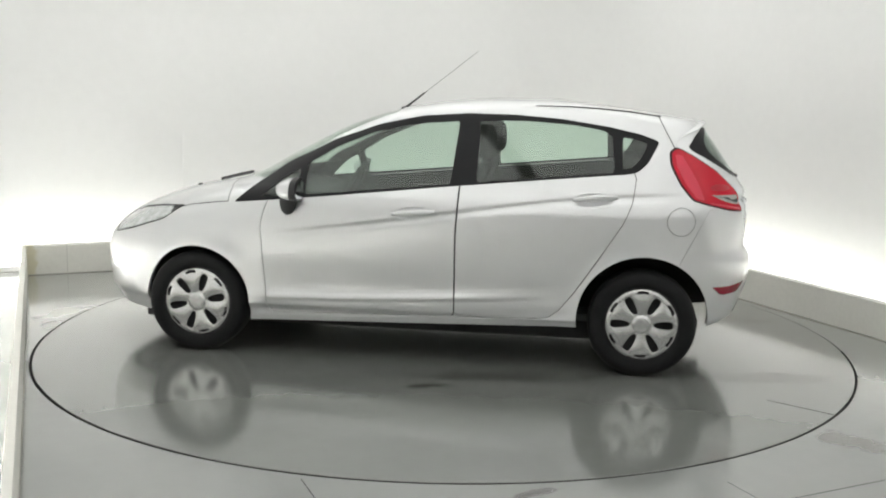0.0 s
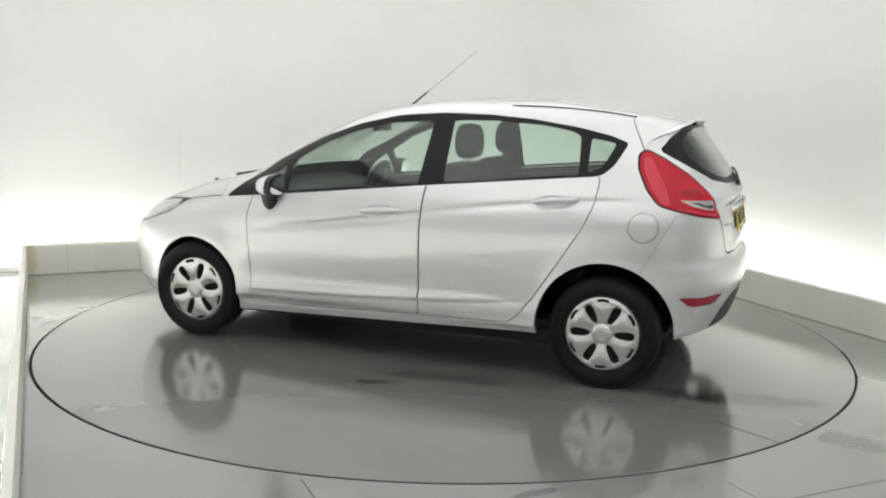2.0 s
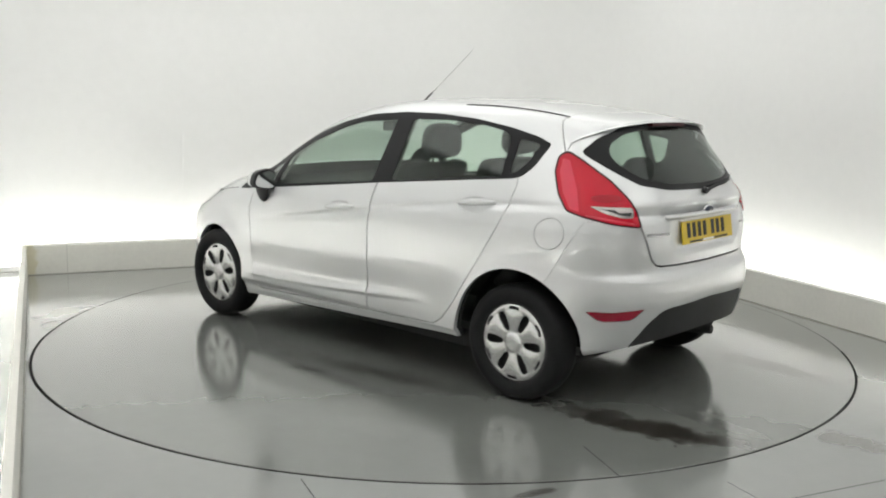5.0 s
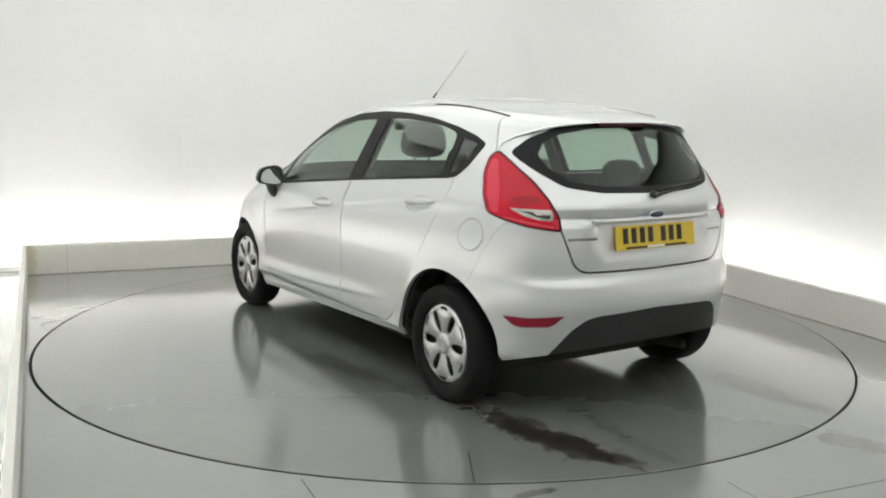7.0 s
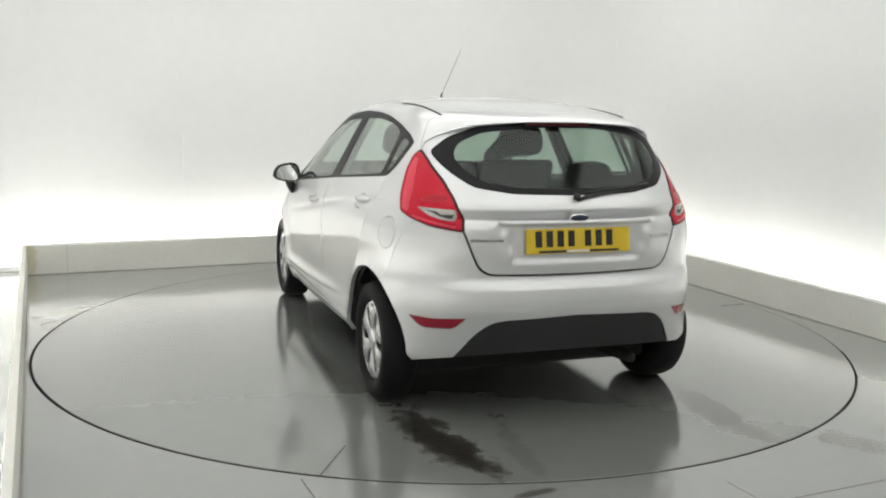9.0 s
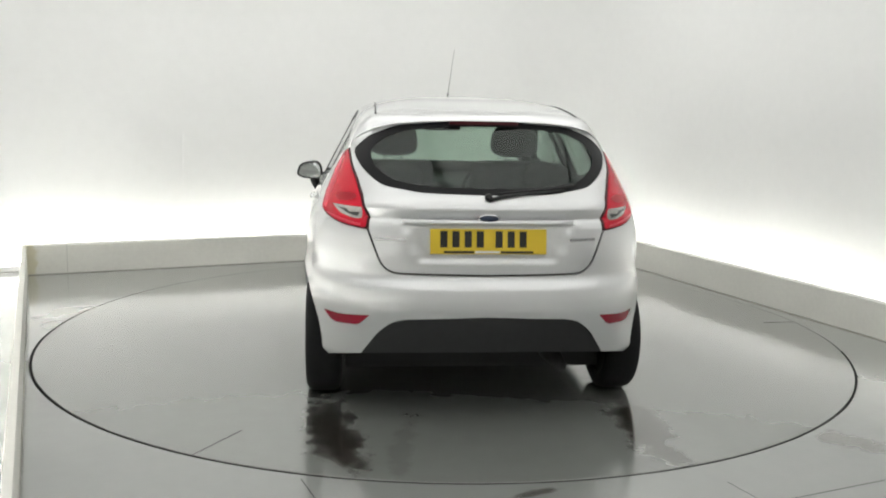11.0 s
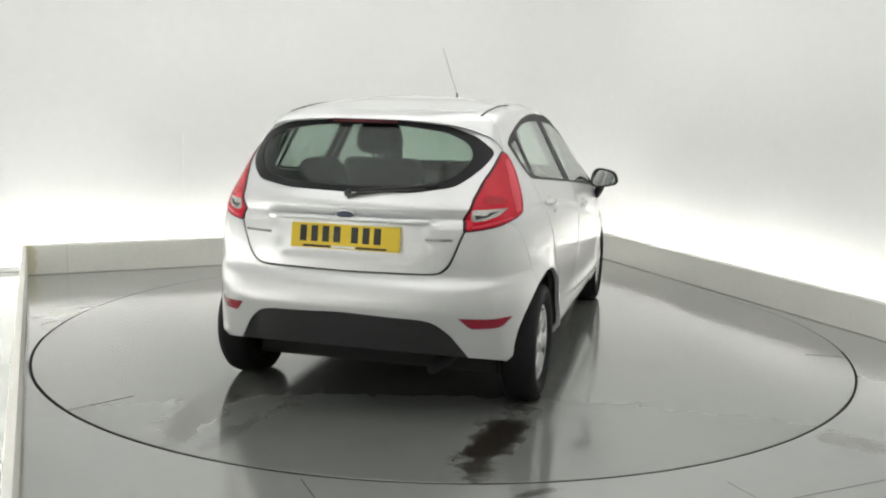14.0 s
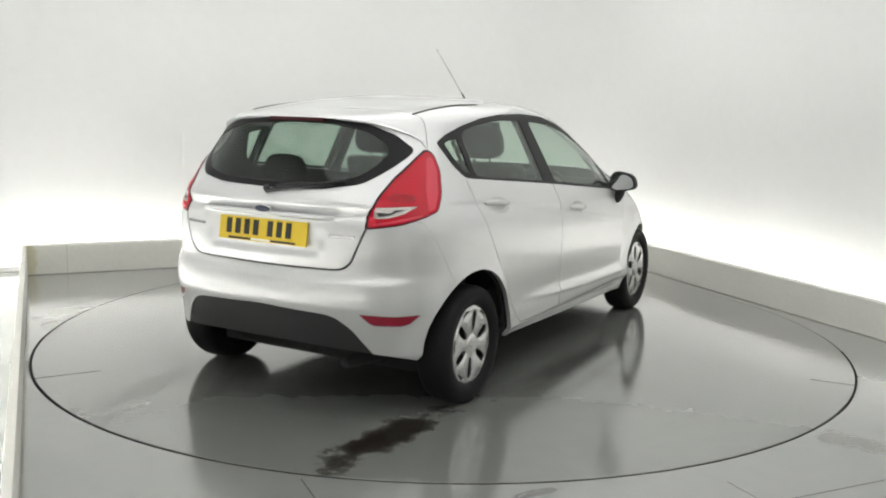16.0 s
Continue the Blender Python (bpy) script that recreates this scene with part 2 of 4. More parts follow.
def room():
    # floor with a round hole for the table
    bm = bmesh.new()
    n = 160
    # the hole sits a few millimetres off the table's centre, so that the gap is wider on one side
    hole = [Vector((TABLE_R + 0.001) * np.array((math.cos(2 * math.pi * k / n), math.sin(2 * math.pi * k / n), 0))) + Vector((-0.005, -0.006, 0)) for k in range(n)]
    rim = []
    for h in hole:
        d = h.normalized()
        s = min([q for q in ((WU1 + 0.2) / d.x if d.x > 1e-6 else 99, (WU0 - 0.2) / d.x if d.x < -1e-6 else 99, (WV1 + 0.2) / d.y if d.y > 1e-6 else 99, -3.0 / d.y if d.y < -1e-6 else 99)])
        rim.append(d * s)
    # corners of the inner rectangle are snapped so that the edge stays square
    for c in ((WU1 + 0.2, WV1 + 0.2), (WU0 - 0.2, WV1 + 0.2), (WU0 - 0.2, -3.0), (WU1 + 0.2, -3.0)):
        k = min(range(n), key=lambda i: (rim[i].xy - Vector(c)).length)
        rim[k] = Vector((*c, 0))
    a, b = [bm.verts.new(h) for h in hole], [bm.verts.new(r) for r in rim]
    low = [bm.verts.new(h - Vector((0, 0, 0.05))) for h in hole]
    for k in range(n):
        j = (k + 1) % n
        bm.faces.new((a[k], b[k], b[j], a[j]))
        bm.faces.new((low[k], a[k], a[j], low[j]))
    q = [bm.verts.new(p) for p in ((WU0 - 0.2, -3.0, 0), (WU0 - 0.2, V0 - 0.6, 0), (WU1 + 0.2, V0 - 0.6, 0), (WU1 + 0.2, -3.0, 0))]
    bm.faces.new(q)
    bmesh.ops.remove_doubles(bm, verts=bm.verts, dist=1e-4)
    bmesh.ops.recalc_face_normals(bm, faces=bm.faces)
    placed(tagged(part("floor", bm, FLOOR), "grey glossy painted studio floor with a few damp stains", "floor", kind="structure"))
    placed(tagged(part("pit_floor", lathe([(TABLE_R + 0.05, -0.05), (TABLE_R + 0.05, -0.06)], 96), GAP), "dark pit under the turntable", "floor", kind="structure"))

    # joints of the floor's screed
    for u0, u1, v0, v1 in ((-1.4895, -1.4855, -4.5, -1.99), (0.061, 0.064, -4.5, -2.62), (0.066, 1.4, -2.835, -2.832)):
        placed(tagged(part("floor_joint", box(u0, u1, v0, v1, -0.004, 0.0006), GAP), "fine dark joint in the floor", "joint", kind="structure"))

    # walls: one sheet with rounded corners, with thickness
    def wall(name, pts, label):
        bm = bmesh.new()
        inner, outer = [], []
        for i, p in enumerate(pts):
            p = Vector(p)
            d = (Vector(pts[min(i + 1, len(pts) - 1)]) - Vector(pts[max(i - 1, 0)])).normalized()
            o = p + Vector((-d.y, d.x)) * 0.12
            inner.append([bm.verts.new((p.x, p.y, z)) for z in (0, HEIGHT)])
            outer.append([bm.verts.new((o.x, o.y, z)) for z in (0, HEIGHT)])
        for i in range(len(pts) - 1):
            bm.faces.new((inner[i][0], inner[i + 1][0], inner[i + 1][1], inner[i][1]))
            bm.faces.new((outer[i][0], outer[i][1], outer[i + 1][1], outer[i + 1][0]))
            bm.faces.new((inner[i][1], inner[i + 1][1], outer[i + 1][1], outer[i][1]))
        for i in (0, -1):
            bm.faces.new((inner[i][0], inner[i][1], outer[i][1], outer[i][0]))
        bmesh.ops.recalc_face_normals(bm, faces=bm.faces)
        placed(tagged(part(name, bm, WALL, smooth=True), label, "wall", kind="structure"))

    def arc(cx, cy, a0, a1, n=20):
        return [(cx + CORNER * math.cos(radians(a0 + (a1 - a0) * k / n)), cy + CORNER * math.sin(radians(a0 + (a1 - a0) * k / n))) for k in range(n + 1)]

    back = [(WU1, V0 - 0.5)] + arc(WU1 - CORNER, WV1 - CORNER, 0, 90) + arc(WU0 + CORNER, WV1 - CORNER, 90, 180) + [(WU0, V0 - 0.5)]
    wall("wall_studio", back[::-1], "smooth off-white curved studio wall washed by hidden lights")
    wall("wall_rear", [(WU1 + 0.12, V0 - 0.5), (WU0 - 0.12, V0 - 0.5)], "plain off-white studio rear wall")
    placed(tagged(part("wall_joint", box(-1.126, -1.114, WV1 - 0.004, WV1 + 0.002, 0.0, 1.12), WALL), "thin white joint strip between wall boards", "trim", kind="structure"))
    placed(tagged(part("ceiling", box(WU0 - 0.12, WU1 + 0.12, V0 - 0.62, WV1 + 0.12, HEIGHT, HEIGHT + 0.1), WALL), "plain white studio ceiling", "ceiling", kind="structure"))

    # kerbs that hide the tube lights; kerb_rear is unseen, added with the rear fill
    for name, b in (("kerb_back", (U0 - LEFT_T, U1 + KERB_T, V1, V1 + KERB_T)), ("kerb_rear", (U0 - 0.3, U1 + 0.3, V0 - 0.12, V0 - 0.06)), ("kerb_right", (U1, U1 + KERB_T, V0, V1 - 0.002)), ("kerb_left", (U0 - LEFT_T, U0, V0, V1 - 0.002))):
        placed(tagged(part(name, leaned(box(*b, 0.0, KERB_H, 0.004), name == "kerb_left"), KERB), "low off-white painted kerb hiding the cove lights", "kerb", kind="structure"))


room()


def kerb_lines():
    """Dark strip at the kerbs' foot: dirt, with contact shade painted into its colour."""
    for b in ((U0, U1, V1 - 0.005, V1), (U1 - 0.005, U1, V0, V1 - 0.006), (U0, U0 + 0.005, V0, V1 - 0.006)):
        placed(tagged(part("kerb_dirt_shade", leaned(box(*b, 0.0, 0.006), b[0] == U0 and b[1] < 0), KERB_DARK), "dirty grey strip along the kerb foot with painted contact shade", "sealant", kind="structure"))
    # butt joints between the kerb boards
    for u in (-2.13,):
        placed(tagged(part("kerb_joint", box(u, u + 0.002, V1 - 0.001, V1 + 0.02, 0.007, KERB_H + 0.0005), KERB_DARK), "fine joint between kerb boards", "joint", kind="structure"))


kerb_lines()


def cove_lights():
    first = None

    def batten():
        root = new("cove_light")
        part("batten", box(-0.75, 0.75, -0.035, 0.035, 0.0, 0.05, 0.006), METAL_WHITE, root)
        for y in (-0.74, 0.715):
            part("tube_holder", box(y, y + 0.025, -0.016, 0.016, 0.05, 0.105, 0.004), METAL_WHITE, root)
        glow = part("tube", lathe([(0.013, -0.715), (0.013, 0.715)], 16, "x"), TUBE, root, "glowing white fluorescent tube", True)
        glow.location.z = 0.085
        return tagged(root, "white fluorescent batten light behind the kerb, some rows added as fill", "light", "cove lights behind the kerbs")

    # the -2.88 row, the -6.0 pair and the rear row are added fill
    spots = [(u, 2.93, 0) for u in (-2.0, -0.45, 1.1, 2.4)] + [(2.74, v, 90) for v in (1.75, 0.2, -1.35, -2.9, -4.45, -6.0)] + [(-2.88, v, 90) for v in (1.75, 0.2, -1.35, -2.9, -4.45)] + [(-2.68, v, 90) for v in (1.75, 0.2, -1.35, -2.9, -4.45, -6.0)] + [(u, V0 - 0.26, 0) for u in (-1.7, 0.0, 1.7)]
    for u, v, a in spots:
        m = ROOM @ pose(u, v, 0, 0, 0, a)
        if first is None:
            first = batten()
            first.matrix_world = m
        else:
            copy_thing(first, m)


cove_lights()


def ceiling_lights():
    root = new("ceiling_light")
    part("housing", box(-0.92, 0.92, -1.52, 1.52, 0.03, 0.12, 0.01), METAL_WHITE, root)
    part("diffuser", box(-0.9, 0.9, -1.5, 1.5, 0.0, 0.028), SOFTBOX, root, "glowing white diffuser panel")
    tagged(root, "large white softbox light under the ceiling", "light", "ceiling softboxes")
    spots = [(u, v) for v in (1.45, -1.7, -4.85) for u in (-1.95, 0.0, 1.95)]
    root.matrix_world = ROOM @ pose(*spots[0], HEIGHT - 0.13)
    for u, v in spots[1:]:
        copy_thing(root, ROOM @ pose(u, v, HEIGHT - 0.13))


ceiling_lights()


def turntable():
    root = new("turntable")
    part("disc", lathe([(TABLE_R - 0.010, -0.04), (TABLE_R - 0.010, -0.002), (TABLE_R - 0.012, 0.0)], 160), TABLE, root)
    # joints of its plates, filled dark
    for a, r0, r1, w in ((149.2, 2.1, TABLE_R - 0.012, 0.003), (-86.0, 2.2, TABLE_R - 0.012, 0.0025)):
        part("plate_joint", box(r0, r1, -w, w, -0.002, 0.0008), GAP, root, "dark joint between table plates").rotation_euler.z = radians(a)
    part("edge_ring", lathe([(TABLE_R - 0.0095, -0.035), (TABLE_R - 0.0095, -0.003), (TABLE_R - 0.0085, -0.003), (TABLE_R - 0.0085, -0.035)], 160, "z", True), GAP, root, "dark rim of the turntable")
    return tagged(root, "round grey glossy turntable flush with the floor", "turntable")


table = turntable()
# ---- the car's skin: level outlines stacked in height ----
def curve(*keys):
    """A smooth monotone curve through (place, value) pairs."""
    x, y = np.array([k[0] for k in keys], float), np.array([k[1] for k in keys], float)
    h, d = np.diff(x), np.diff(y) / np.diff(x)
    m = np.zeros(len(x))
    m[0], m[-1] = d[0], d[-1]
    for i in range(1, len(x) - 1):
        if d[i - 1] * d[i] > 0:
            a, b = 2 * h[i] + h[i - 1], h[i] + 2 * h[i - 1]
            m[i] = (a + b) / (a / d[i - 1] + b / d[i])

    def at(q):
        q = np.clip(np.asarray(q, float), x[0], x[-1])
        i = np.clip(np.searchsorted(x, q) - 1, 0, len(h) - 1)
        s = (q - x[i]) / h[i]
        return (1 + 2 * s) * (1 - s) ** 2 * y[i] + s * (1 - s) ** 2 * h[i] * m[i] + s * s * (3 - 2 * s) * y[i + 1] - s * s * (1 - s) * h[i] * m[i + 1]
    return at


TAIL = curve((0.17, -1.70), (0.29, -1.80), (0.40, -1.84), (0.49, -1.864), (0.54, -1.874), (0.57, -1.874), (0.61, -1.869), (0.638, -1.861), (0.655, -1.848), (0.672, -1.837), (0.69, -1.832), (0.79, -1.838),
             (0.90, -1.835), (0.95, -1.83), (1.0, -1.815), (1.04, -1.785), (1.1, -1.745), (1.2, -1.675), (1.3, -1.6), (1.34, -1.57), (1.365, -1.54),
             (1.40, -1.37), (1.43, -1.14), (1.452, -0.96), (1.466, -0.82), (1.478, -0.75))
NOSE = curve((0.17, 1.93), (0.25, 1.99), (0.35, 2.03), (0.5, 2.045), (0.6, 2.02), (0.68, 1.96), (0.75, 1.87), (0.80, 1.78), (0.85, 1.66), (0.89, 1.54),
             (0.93, 1.38), (0.955, 1.26), (0.975, 1.16), (1.0, 1.085), (1.1, 0.885), (1.2, 0.695), (1.3, 0.50), (1.36, 0.345), (1.40, 0.205), (1.43, 0.06),
             (1.452, -0.09), (1.466, -0.22), (1.478, -0.36))
WIDE = curve((0.17, 0.775), (0.22, 0.80), (0.27, 0.82), (0.31, 0.848), (0.36, 0.842), (0.42, 0.838), (0.6, 0.845), (0.75, 0.845), (0.85, 0.838), (0.91, 0.821),
             (0.98, 0.788), (1.08, 0.737), (1.2, 0.675), (1.3, 0.622), (1.36, 0.588), (1.40, 0.55), (1.43, 0.49), (1.452, 0.40), (1.466, 0.29), (1.478, 0.03))
FULL_T = curve((0.17, 3.4), (0.9, 3.4), (1.2, 3.9), (1.35, 4.4), (1.478, 3.0))       # fullness of the corners
FULL_N = curve((0.17, 3.2), (0.6, 3.2), (0.75, 2.9), (0.85, 2.6), (1.0, 3.0), (1.2, 3.8), (1.35, 3.8), (1.478, 3.0))
MID_T = curve((0.17, -1.0), (1.0, -1.0), (1.3, -0.9), (1.478, -0.62))
MID_N = curve((0.17, 0.55), (0.85, 0.5), (1.1, 0.18), (1.3, -0.06), (1.43, -0.35), (1.478, -0.52))
HUBS = ((1.258, 0.287), (-1.2445, 0.287))


GROOVE = curve((-1.45, 0.979), (-1.11, 0.960), (-0.81, 0.934), (-0.30, 0.864), (0.13, 0.796), (0.54, 0.736), (0.95, 0.68))


def barrel(x):
    return 1 - 0.024 * ((x - 0.15) / 1.5) ** 2


def dress(x, y, z):
    """The fine forms of the side: arch flares and the groove through the handles. y is the half width."""
    y = y * barrel(x)
    for hx, hz in HUBS:
        d = np.hypot(x - hx, z - hz)
        y = y + 0.018 * np.exp(-((d - 0.33) / 0.07) ** 2) * (np.abs(y) > 0.5)
    low = np.clip((0.9 - x) / 0.12, 0, 1) * np.clip((x + 0.74) / 0.45, 0, 1)
    u = z - np.interp(x, (-0.7, -0.5, 0.2, 0.8), (0.415, 0.4, 0.362, 0.345))
    y = y + low * np.interp(u, (-0.09, -0.05, -0.018, -0.008, 0.0, 0.012, 0.03, 0.05, 0.07), (0.0, 0.0, 0.002, 0.008, 0.014, 0.013, 0.005, 0.001, 0.0))
    y = y - low * 0.002 * np.exp(-((z - 0.44) / 0.075) ** 2)
    v = z - 0.276 + 0.03 * x
    sill = np.clip((0.93 - x) / 0.08, 0, 1) * np.clip((x + 0.95) / 0.12, 0, 1)
    y = y - sill * 0.010 * np.exp(-((v - 0.018) / 0.032) ** 2)
    y = y + sill * np.interp(v, (-0.06, -0.022, -0.012, -0.004, 0.002), (0.0, 0.004, 0.007, 0.006, 0.0))
    zl = GROOVE(x)
    y = y - 0.0078 * np.exp(-(np.where(z > zl, (z - zl) / 0.014, (z - zl) / 0.024)) ** 2) * np.clip((0.9 - x) / 0.6, 0, 1) * np.clip((x + 1.45) / 0.25, 0, 1)
    return y


def outline(z, nq=36, ns=46):
    """Half of the level outline at height z, from the tail's middle to the nose's middle."""
    t, n, w = float(TAIL(z)), float(NOSE(z)), float(WIDE(z))
    mt, mn, ft, fn = float(MID_T(z)), float(MID_N(z)), float(FULL_T(z)), float(FULL_N(z))
    a = np.linspace(0, math.pi / 2, nq + 1)
    c, s = np.cos(a), np.sin(a)
    rt, rn = (c ** ft + s ** ft) ** (-1 / ft), (c ** fn + s ** fn) ** (-1 / fn)
    x = np.r_[mt + (t - mt) * c * rt, np.linspace(mt, mn, ns + 1)[1:-1], (mn + (n - mn) * c * rn)[::-1]]
    y = np.r_[w * s * rt, np.full(ns - 1, w), (w * s * rn)[::-1]]
    y = dress(x, y, z)
    y[0] = y[-1] = 0
    # the tailgate's undercut band and the shallow bed of the number plate
    rear = (x < -1.4) * np.clip((0.57 - np.abs(y)) / 0.03, 0, 1)
    mid = np.clip((0.415 - np.abs(y)) / 0.035, 0, 1)
    x = x + rear * mid * float(np.interp(z, (0.918, 0.926, 0.936, 0.976, 0.984), (0.0, 0.012, 0.034, 0.004, 0.0)))
    x = x + rear * (1 - mid) * float(np.interp(z, (0.86, 0.9, 0.925, 0.94, 0.976, 0.984), (0.0, 0.003, 0.011, 0.02, 0.004, 0.0)))
    bed = np.clip((0.39 - 0.4 * max(0, 0.92 - z) - np.abs(y)) / 0.03, 0, 1) * min(max((0.925 - z) / 0.012, 0), 1) * min(max((z - 0.735) / 0.04, 0), 1)
    x = x + (x < -1.4) * 0.015 * bed * bed * (3 - 2 * bed)
    return x, y


LEVELS = np.r_[np.linspace(0.17, 0.27, 9), np.linspace(0.276, 0.46, 38), np.linspace(0.47, 0.66, 18), np.linspace(0.666, 1.0, 60), np.linspace(1.01, 1.33, 26), 1.478 - 0.14 * np.linspace(0.97, 0, 26) ** 2]


def skin_grid():
    rows = []
    for z in LEVELS:
        x, y = outline(z)
        rows.append(np.stack([np.r_[x, x[-2:0:-1]], np.r_[y, -y[-2:0:-1]], np.full(2 * len(x) - 2, z)], 1))
    return np.array(rows)


GRID = skin_grid()
du, dv = np.roll(GRID, -1, 1) - np.roll(GRID, 1, 1), np.gradient(GRID, axis=0)
NORMAL = np.cross(dv, du)
NORMAL /= np.maximum(np.linalg.norm(NORMAL, axis=2, keepdims=True), 1e-9)
NORMAL *= np.sign((NORMAL * (GRID - np.array((0, 0, 0.6)))).sum(2, keepdims=True).mean())
NORMAL[-1] = (0, 0, 1)


def skin_mesh(o_out, o_in):
    """A closed shell between two offsets of the skin (outwards positive), open at the bottom."""
    nl, nv = GRID.shape[:2]
    a, b = GRID + NORMAL * o_out, GRID + NORMAL * o_in
    a[0, :, 2] = b[0, :, 2] = GRID[0, 0, 2]
    idx = np.arange(nl * nv).reshape(nl, nv)
    faces = []
    for base, flip in ((0, False), (nl * nv, True)):
        i = idx + base
        q = np.stack([i[:-1], np.roll(i[:-1], -1, 1), np.roll(i[1:], -1, 1), i[1:]], -1).reshape(-1, 4)
        faces += (q if flip else q[:, ::-1]).tolist()
        top, half = i[-1], nv // 2
        for k in range(half):
            l, r = (top[k], top[k + 1]), (top[(nv - k) % nv], top[(nv - k - 1) % nv])
            f = [l[0], l[1], r[1], r[0]]
            f = [v for j, v in enumerate(f) if v not in f[:j]]
            faces.append([int(v) for v in (f if flip else f[::-1])])
    for k in range(nv):
        j = (k + 1) % nv
        faces.append([int(idx[0, k]), int(idx[0, j]), int(idx[0, j]) + nl * nv, int(idx[0, k]) + nl * nv])
    me = bpy.data.meshes.new("skin")
    me.from_pydata(np.r_[a.reshape(-1, 3), b.reshape(-1, 3)].tolist(), [], faces)
    bm = bmesh.new()
    bm.from_mesh(me)
    bmesh.ops.recalc_face_normals(bm, faces=bm.faces)
    bm.to_mesh(me)
    bm.free()
    return me
# ---- cutting tools ----
from mathutils.bvhtree import BVHTree
from mathutils.interpolate import poly_3d_calc


def boolean(me, cutter, op):
    """me with the cutter taken away, or kept alone, as a new mesh."""
    a, b = new("work", me), new("tool", cutter)
    mod = a.modifiers.new("cut", "BOOLEAN")
    mod.operation, mod.object, mod.solver = op, b, "MANIFOLD"
    out = bpy.data.meshes.new_from_object(a.evaluated_get(bpy.context.evaluated_depsgraph_get()))
    bpy.data.objects.remove(a)
    bpy.data.objects.remove(b)
    return out


def cut(me, *tools):
    for t in tools:
        me = boolean(me, t, "DIFFERENCE")
    return me


def keep(me, *tools):
    for t in tools:
        me = boolean(me, t, "INTERSECT")
    return me


def area(p):
    return sum(p[i][0] * p[(i + 1) % len(p)][1] - p[(i + 1) % len(p)][0] * p[i][1] for i in range(len(p))) / 2


def inset(poly, d):
    """The outline moved inwards by d."""
    p = poly if area(poly) > 0 else poly[::-1]
    out, n = [], len(p)
    for i in range(n):
        a, b, c = Vector(p[i - 1]), Vector(p[i]), Vector(p[(i + 1) % n])
        u, v = (b - a).normalized(), (c - b).normalized()
        nu, nv = Vector((-u.y, u.x)), Vector((-v.y, v.x))
        m = (nu + nv).normalized()
        out.append(tuple(b + m * (d / max(0.45, m.dot(nu)))))
    return out


def rounded(poly, r, seg=4):
    """The outline with its corners rounded."""
    out, n = [], len(poly)
    for i in range(n):
        a, b, c = Vector(poly[i - 1]), Vector(poly[i]), Vector(poly[(i + 1) % n])
        ra, rc = min(r, (a - b).length * 0.45), min(r, (c - b).length * 0.45)
        p, q = b + (a - b).normalized() * ra, b + (c - b).normalized() * rc
        for k in range(seg + 1):
            s = k / seg
            out.append(tuple(p * (1 - s) ** 2 + b * 2 * s * (1 - s) + q * s * s))
    return out


def mirrored(poly):
    """A half outline (y, z) from the middle top round to the middle bottom, with its mirror image."""
    return poly + [(-y, z) for y, z in poly[::-1] if abs(y) > 1e-6]


def prism(poly, ea, eb, ed, lo, hi):
    """The outline in the plane of ea and eb, drawn out along ed."""
    ea, eb, ed = Vector(ea), Vector(eb), Vector(ed).normalized()
    bm = bmesh.new()
    low = [bm.verts.new(ea * a + eb * b + ed * lo) for a, b in poly]
    top = [bm.verts.new(ea * a + eb * b + ed * hi) for a, b in poly]
    n = len(poly)
    bm.faces.new(low)
    bm.faces.new(top)
    for k in range(n):
        bm.faces.new((low[k], low[(k + 1) % n], top[(k + 1) % n], top[k]))
    bmesh.ops.triangulate(bm, faces=[f for f in bm.faces if len(f.verts) > 4])
    bmesh.ops.recalc_face_normals(bm, faces=bm.faces)
    me = bpy.data.meshes.new("tool")
    bm.to_mesh(me)
    bm.free()
    return me


X, Y, Z = (1, 0, 0), (0, 1, 0), (0, 0, 1)


def side(poly, s):
    """A tool for one flank (s = 1: the near side, -1: the off side)."""
    return prism(poly, X, Z, Y, 0.35 * s, 1.1 * s)


def tail(poly, deep=-1.30):
    return prism(poly, Y, Z, X, -2.2, deep)


def corner(poly, s):
    """A tool for a rear corner, seen from behind and beside."""
    return prism(poly, (-0.8, -0.6 * s, 0), Z, (-0.6, 0.8 * s, 0), 1.05, 1.9)


def front_corner(poly, s):
    return prism(poly, (0.8, -0.6 * s, 0), Z, (0.6, 0.8 * s, 0), 0.9, 1.9)


nl_, nv_ = GRID.shape[:2]
REF_V = [Vector(v) for v in GRID.reshape(-1, 3)]
REF_N = [Vector(v) for v in NORMAL.reshape(-1, 3)]
REF_F = [(i * nv_ + k, i * nv_ + (k + 1) % nv_, (i + 1) * nv_ + (k + 1) % nv_, (i + 1) * nv_ + k) for i in range(nl_ - 1) for k in range(nv_)]
REF = BVHTree.FromPolygons(REF_V, REF_F)


def sleek(me):
    """Shades a cut piece of the skin by the normals of the whole skin."""
    me.shade_smooth()
    memo = []
    for v in me.vertices:
        hit, n, f, d = REF.find_nearest(v.co)
        q = REF_F[f]
        w = poly_3d_calc([REF_V[i] for i in q], hit)
        memo.append(sum((REF_N[i] * k for i, k in zip(q, w)), Vector()).normalized())
    out = [Vector((0, 0, 1))] * len(me.loops)
    for p in me.polygons:
        n = p.normal
        for li in p.loop_indices:
            m = memo[me.loops[li].vertex_index]
            s = m.dot(n)
            out[li] = m if s > 0.75 else (-m if s < -0.75 else n)
    me.normals_split_custom_set(out)
    return me


